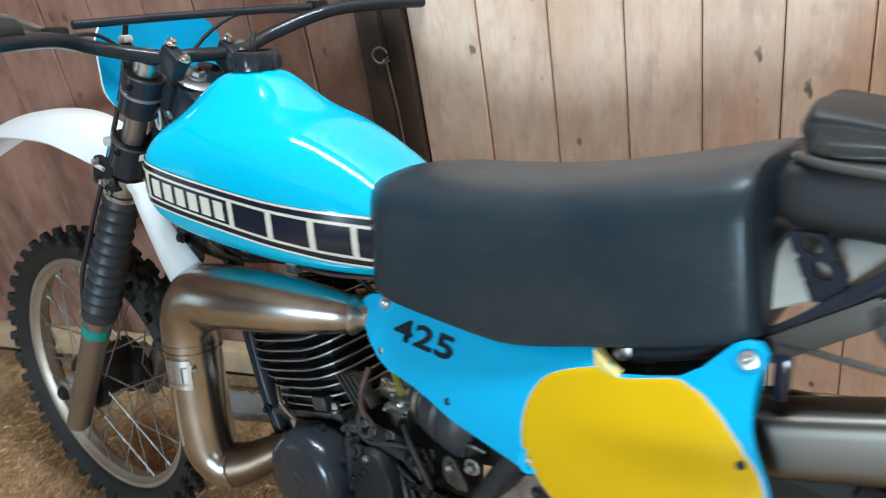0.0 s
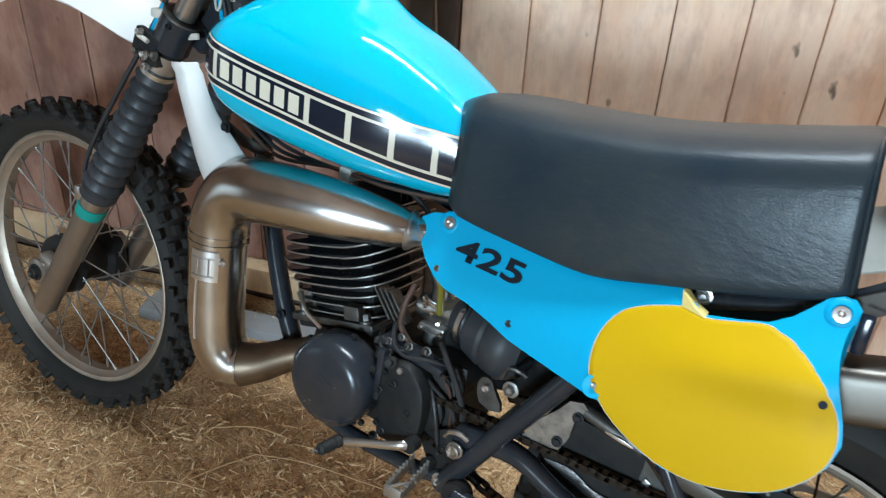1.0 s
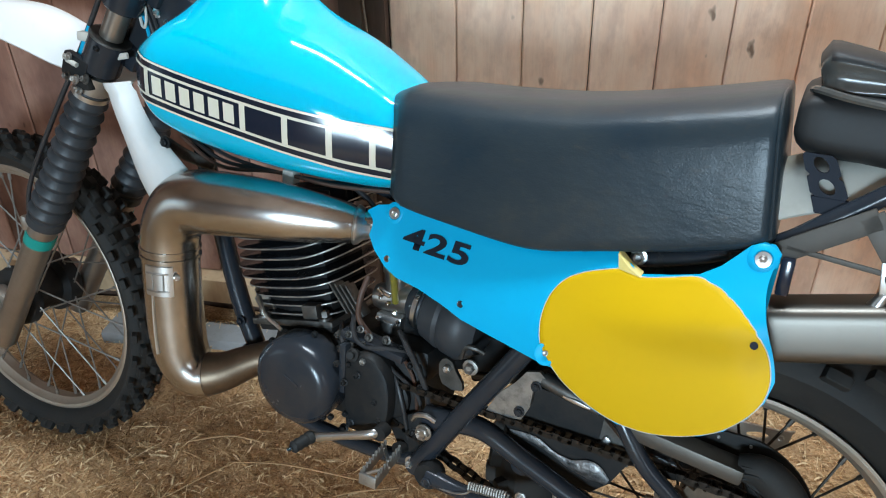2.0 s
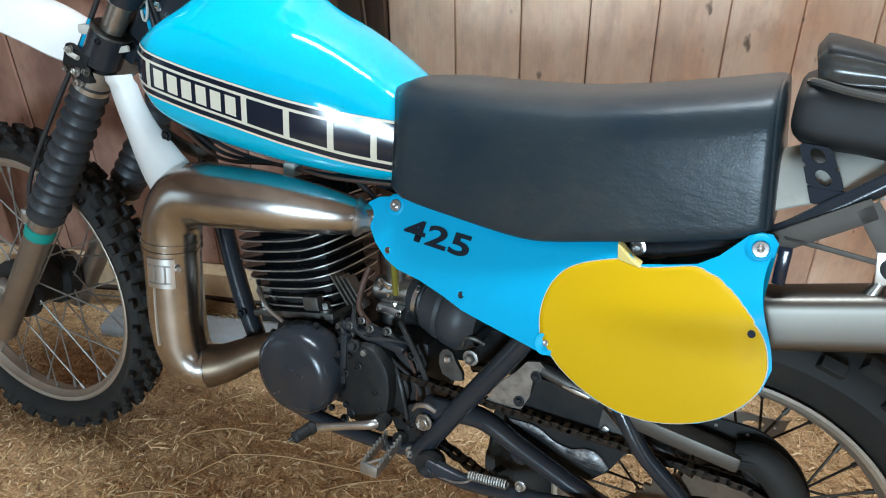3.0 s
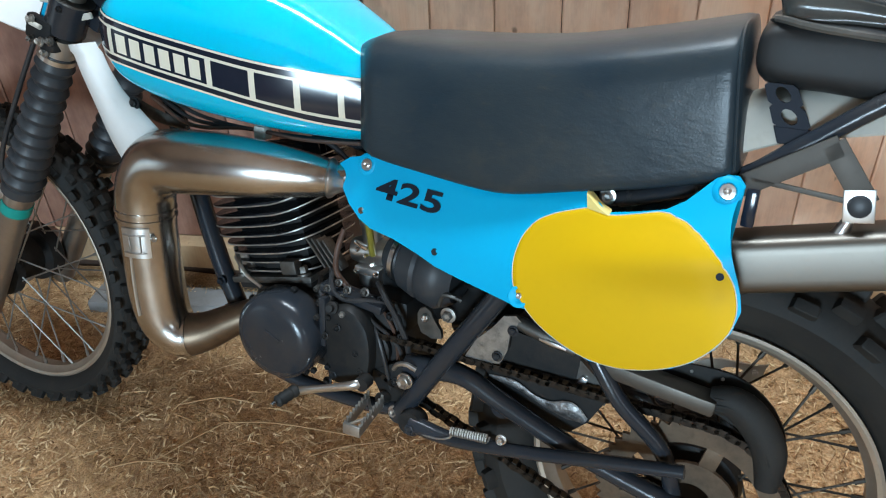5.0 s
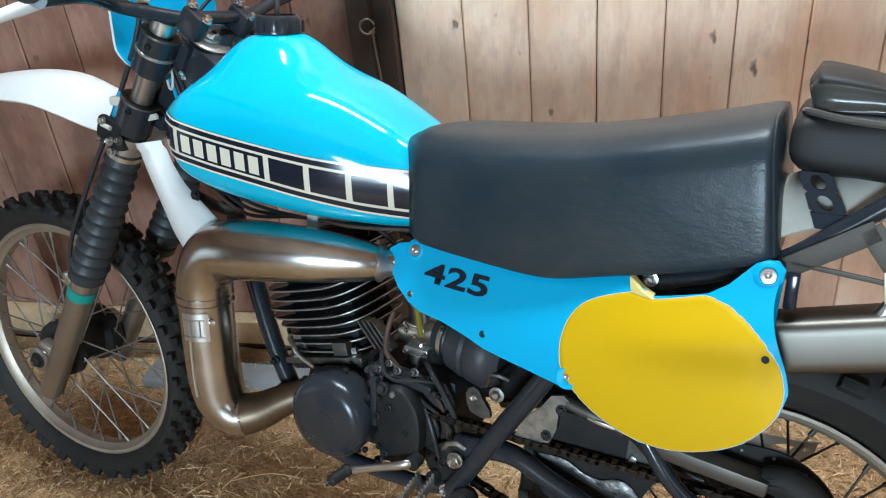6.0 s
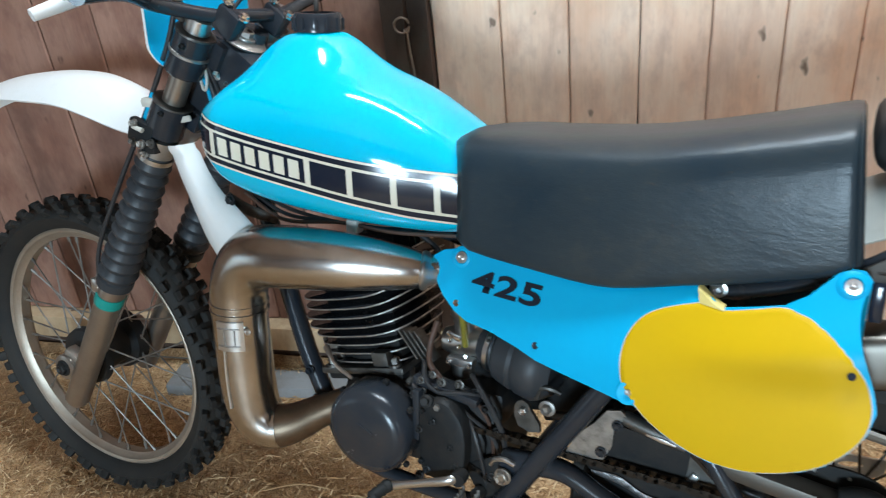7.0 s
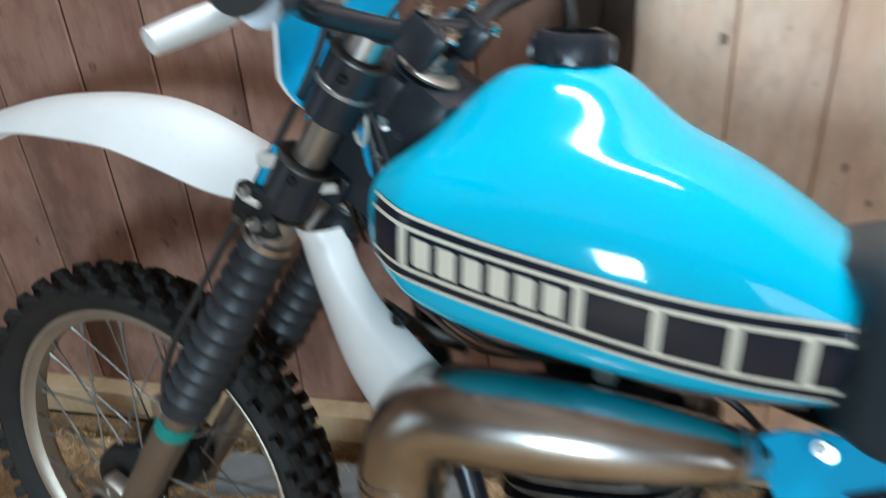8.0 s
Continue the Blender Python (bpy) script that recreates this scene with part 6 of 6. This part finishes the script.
# foot controls
def build_controls():
    peg = part("foot_peg", tube([(0.968, -0.088, 0.362), (0.965, -0.104, 0.365)], 0.010, 12, 1), DIRTY, bike, "serrated steel foot peg")
    a0, b0 = Vector((0.958, -0.105, 0.362)), Vector((0.958, -0.172, 0.350))
    for dx in (-0.0125, 0.0125):
        bm = bmesh.new()
        top, low = [], []
        for k in range(33):
            p = a0.lerp(b0, k / 32) + Vector((dx, 0, 0))
            top.append(p + Vector((0, 0, (0.013, 0.013, 0.007, 0.007)[k % 4])))
            low.append(p - Vector((0, 0, 0.008)))
        skin(bm, [[a + Vector((-0.002, 0, 0)), a + Vector((0.002, 0, 0)), b + Vector((0.002, 0, 0)), b + Vector((-0.002, 0, 0))] for a, b in zip(top, low)])
        part("peg_rail", bm, ALLOY, peg, "notched bare steel rail", smooth=False)
    part("peg_end", box(b0 + Vector((0, -0.002, 0)), (0.029, 0.005, 0.018), 0.001), ALLOY, peg)
    part("peg_brace", tube([a0 + Vector((-0.014, 0.0, 0)), a0.lerp(b0, 0.5) + Vector((0.014, 0, 0)), b0 + Vector((-0.012, 0.006, 0))], 0.003, 8, 1), BRIGHT, peg)
    part("peg_pin", bolt((0.990, -0.100, 0.350), 0.007, 0.010, (0, -1, 0), 0.010), BRIGHT, peg)
    sh = part("gear_lever", tube([(0.945, -0.118, 0.398), (0.93, -0.130, 0.393), (0.88, -0.134, 0.374), (0.835, -0.136, 0.356)], [0.008, 0.008, 0.007, 0.008], 12, 5, flat=0.7), BRIGHT, bike, "bright steel gear lever with rubber toe piece")
    part("lever_boss", lathe([(0, 0.012), (0.018, 0.012)], (0.945, -0.110, 0.398), (0, -1, 0), 16), DIRTY, sh)
    toe = lathe([(0, 0.008), (0.003, 0.0105), (0.010, 0.0105), (0.012, 0.009), (0.018, 0.0105), (0.022, 0.009), (0.028, 0.0105), (0.032, 0.009), (0.038, 0.010), (0.042, 0.006)], (0.832, -0.136, 0.358), (-0.25, -1, -0.1), 16)
    part("toe_piece", toe, RUBBER, sh, "ribbed black rubber toe piece")
    part("toe_pin", lathe([(0, 0.004), (0.008, 0.004), (0.009, 0.002)], (0.8215, -0.178, 0.354), (-0.25, -1, -0.1), 12), CHROME, sh)
    st = part("side_stand", tube([(1.028, -0.118, 0.352), (1.10, -0.122, 0.350), (1.20, -0.124, 0.368), (1.32, -0.126, 0.398), (1.42, -0.126, 0.42)], [0.014, 0.011, 0.010, 0.010, 0.009], 14, 5), BLACK, bike, "folded black side stand with coil spring")
    part("stand_hinge", lathe([(-0.012, 0.020), (0.012, 0.020)], (1.028, -0.112, 0.352), (0, 1, 0), 24), DIRTY, st)
    part("hinge_bolt", bolt((1.032, -0.126, 0.350), 0.009, 0.008), BLACK, st)
    pts = []
    for k in range(15 * 8 + 1):
        a, s = 2 * math.pi * k / 8, k / 120
        base = Vector((1.100, -0.134, 0.373)).lerp(Vector((1.158, -0.134, 0.380)), s)
        pts.append(base + Vector((0, math.cos(a), math.sin(a))) * 0.0058)
    part("stand_spring", tube(pts, 0.0016, 6, 1), SPOKE, st, "bare steel coil spring")
    part("spring_hook", tube([(1.050, -0.130, 0.348), (1.078, -0.134, 0.352), (1.10, -0.134, 0.362), (1.10, -0.134, 0.373)], 0.0016, 6, 4), BRIGHT, st)
    part("spring_bolt", bolt((1.176, -0.128, 0.383), 0.006, 0.008, (0, -1, 0), 0.008), BRIGHT, st)


build_controls()


# rear mudguard and the tool bag on it
def build_rear_fender():
    rows = [(1.37, 0.860, 0.085, 0.055), (1.45, 0.893, 0.088, 0.050), (1.56, 0.918, 0.088, 0.048), (1.70, 0.945, 0.080, 0.04), (1.85, 0.955, 0.07, 0.03)]
    bm = bmesh.new()
    rings = []
    for x, z, half, drop in smooth_line(rows, 6):
        ring = []
        for th in (0.0, 0.003):
            r = [(x, (half - th) * u, z - th - drop * abs(u) ** 4) for u in np.linspace(-1, 1, 19)]
            ring += r if th == 0 else r[::-1]
        rings.append(ring)
    skin(bm, rings)
    part("rear_fender", bm, TRANSL, bike, "milky white plastic rear fender")


build_rear_fender()


def build_bag():
    bag = tagged(new("tool_bag"), "black leather tool bag strapped on the rear fender", "bag")
    bag.matrix_world = bike.matrix_world @ Matrix.Translation((1.562, 0, 0.93))
    leather = worn("black_leather", (0.012, 0.013, 0.014), (0.026, 0.025, 0.024), (0.46, 0.62), big=14, fine=120, amount=0.5, relief=0.12)
    leather.node_tree.nodes["Principled BSDF"].inputs["Specular IOR Level"].default_value = 0.3
    # lighter grey that paints the sheen on the lid's side; also the piping's colour
    sheen = worn("sheen_and_piping_grey", (0.055, 0.055, 0.052), (0.11, 0.105, 0.095), (0.16, 0.30), big=16, fine=120, amount=0.6, relief=0.1)
    bm = bmesh.new()
    rings = []
    for x, k in zip([-0.158, -0.157, -0.153, -0.145, -0.132] + list(np.linspace(-0.11, 0.14, 12)) + [0.152, 0.16, 0.166, 0.169, 0.17], [0.34, 0.52, 0.72, 0.88, 0.97] + [1.0] * 12 + [0.97, 0.9, 0.78, 0.6, 0.4]):
        ring = []
        for a in np.linspace(0, 2 * math.pi, 44, endpoint=False):
            c, s = math.cos(a), math.sin(a)
            y = 0.098 * math.copysign(abs(c) ** 0.34, c) * (0.9 + 0.1 * k)
            z = (0.036 if s > 0 else 0.041) * k * math.copysign(abs(s) ** 0.5, s)
            z += 0.003 * noise.noise((x * 18, y * 14, z * 20))
            ring.append((x, y, z + 0.004 - 0.11 * (x + 0.12) * (0.6 if s > 0 else 0.1)))
        rings.append(ring)
    skin(bm, rings)
    part("bag_body", bm, leather, bag, "rounded black leather pouch", angle=60)
    # the lid: its front end stands up, the top falls away behind, and the hollow side's sheen under the rim is put in
    # as a lighter grey
    bm = bmesh.new()
    rings = []
    for x in np.linspace(-0.149, 0.15, 40):
        d = x + 0.149
        rise = 0.036 * math.exp(-((d / 0.12) ** 2))
        e = min(1.0, (d + 0.0015) / 0.010) ** 0.5
        ring = []
        for a in np.linspace(0, 2 * math.pi, 56, endpoint=False):
            c, s = math.cos(a), math.sin(a)
            u = 0.5 + 0.5 * math.copysign(abs(s) ** 0.55, s)
            waist = 1 - 0.13 * math.exp(-(((u - 0.42) / 0.22) ** 2))
            y = 0.090 * math.copysign(abs(c) ** 0.45, c) * waist * (0.7 + 0.3 * e)
            z = 0.028 + (0.018 + rise) * u * (0.55 + 0.45 * e) + 0.003 * noise.noise((x * 25, y * 18, 3.0 + s))
            ring.append((x + 0.010 * (1 - u), y, z))
        rings.append(ring)
    skin(bm, rings)
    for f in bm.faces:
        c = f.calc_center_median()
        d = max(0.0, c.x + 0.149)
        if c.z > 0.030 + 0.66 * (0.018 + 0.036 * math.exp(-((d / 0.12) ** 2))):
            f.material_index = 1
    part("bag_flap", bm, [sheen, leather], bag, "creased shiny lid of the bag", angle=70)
    part("bag_piping", tube([(-0.148, -0.066, 0.034), (-0.140, -0.090, 0.036), (-0.10, -0.097, 0.030), (0.0, -0.097, 0.022), (0.10, -0.096, 0.015), (0.16, -0.094, 0.010)], 0.0042, 8, 5), sheen, bag, "grey piping along the pouch")


build_bag()
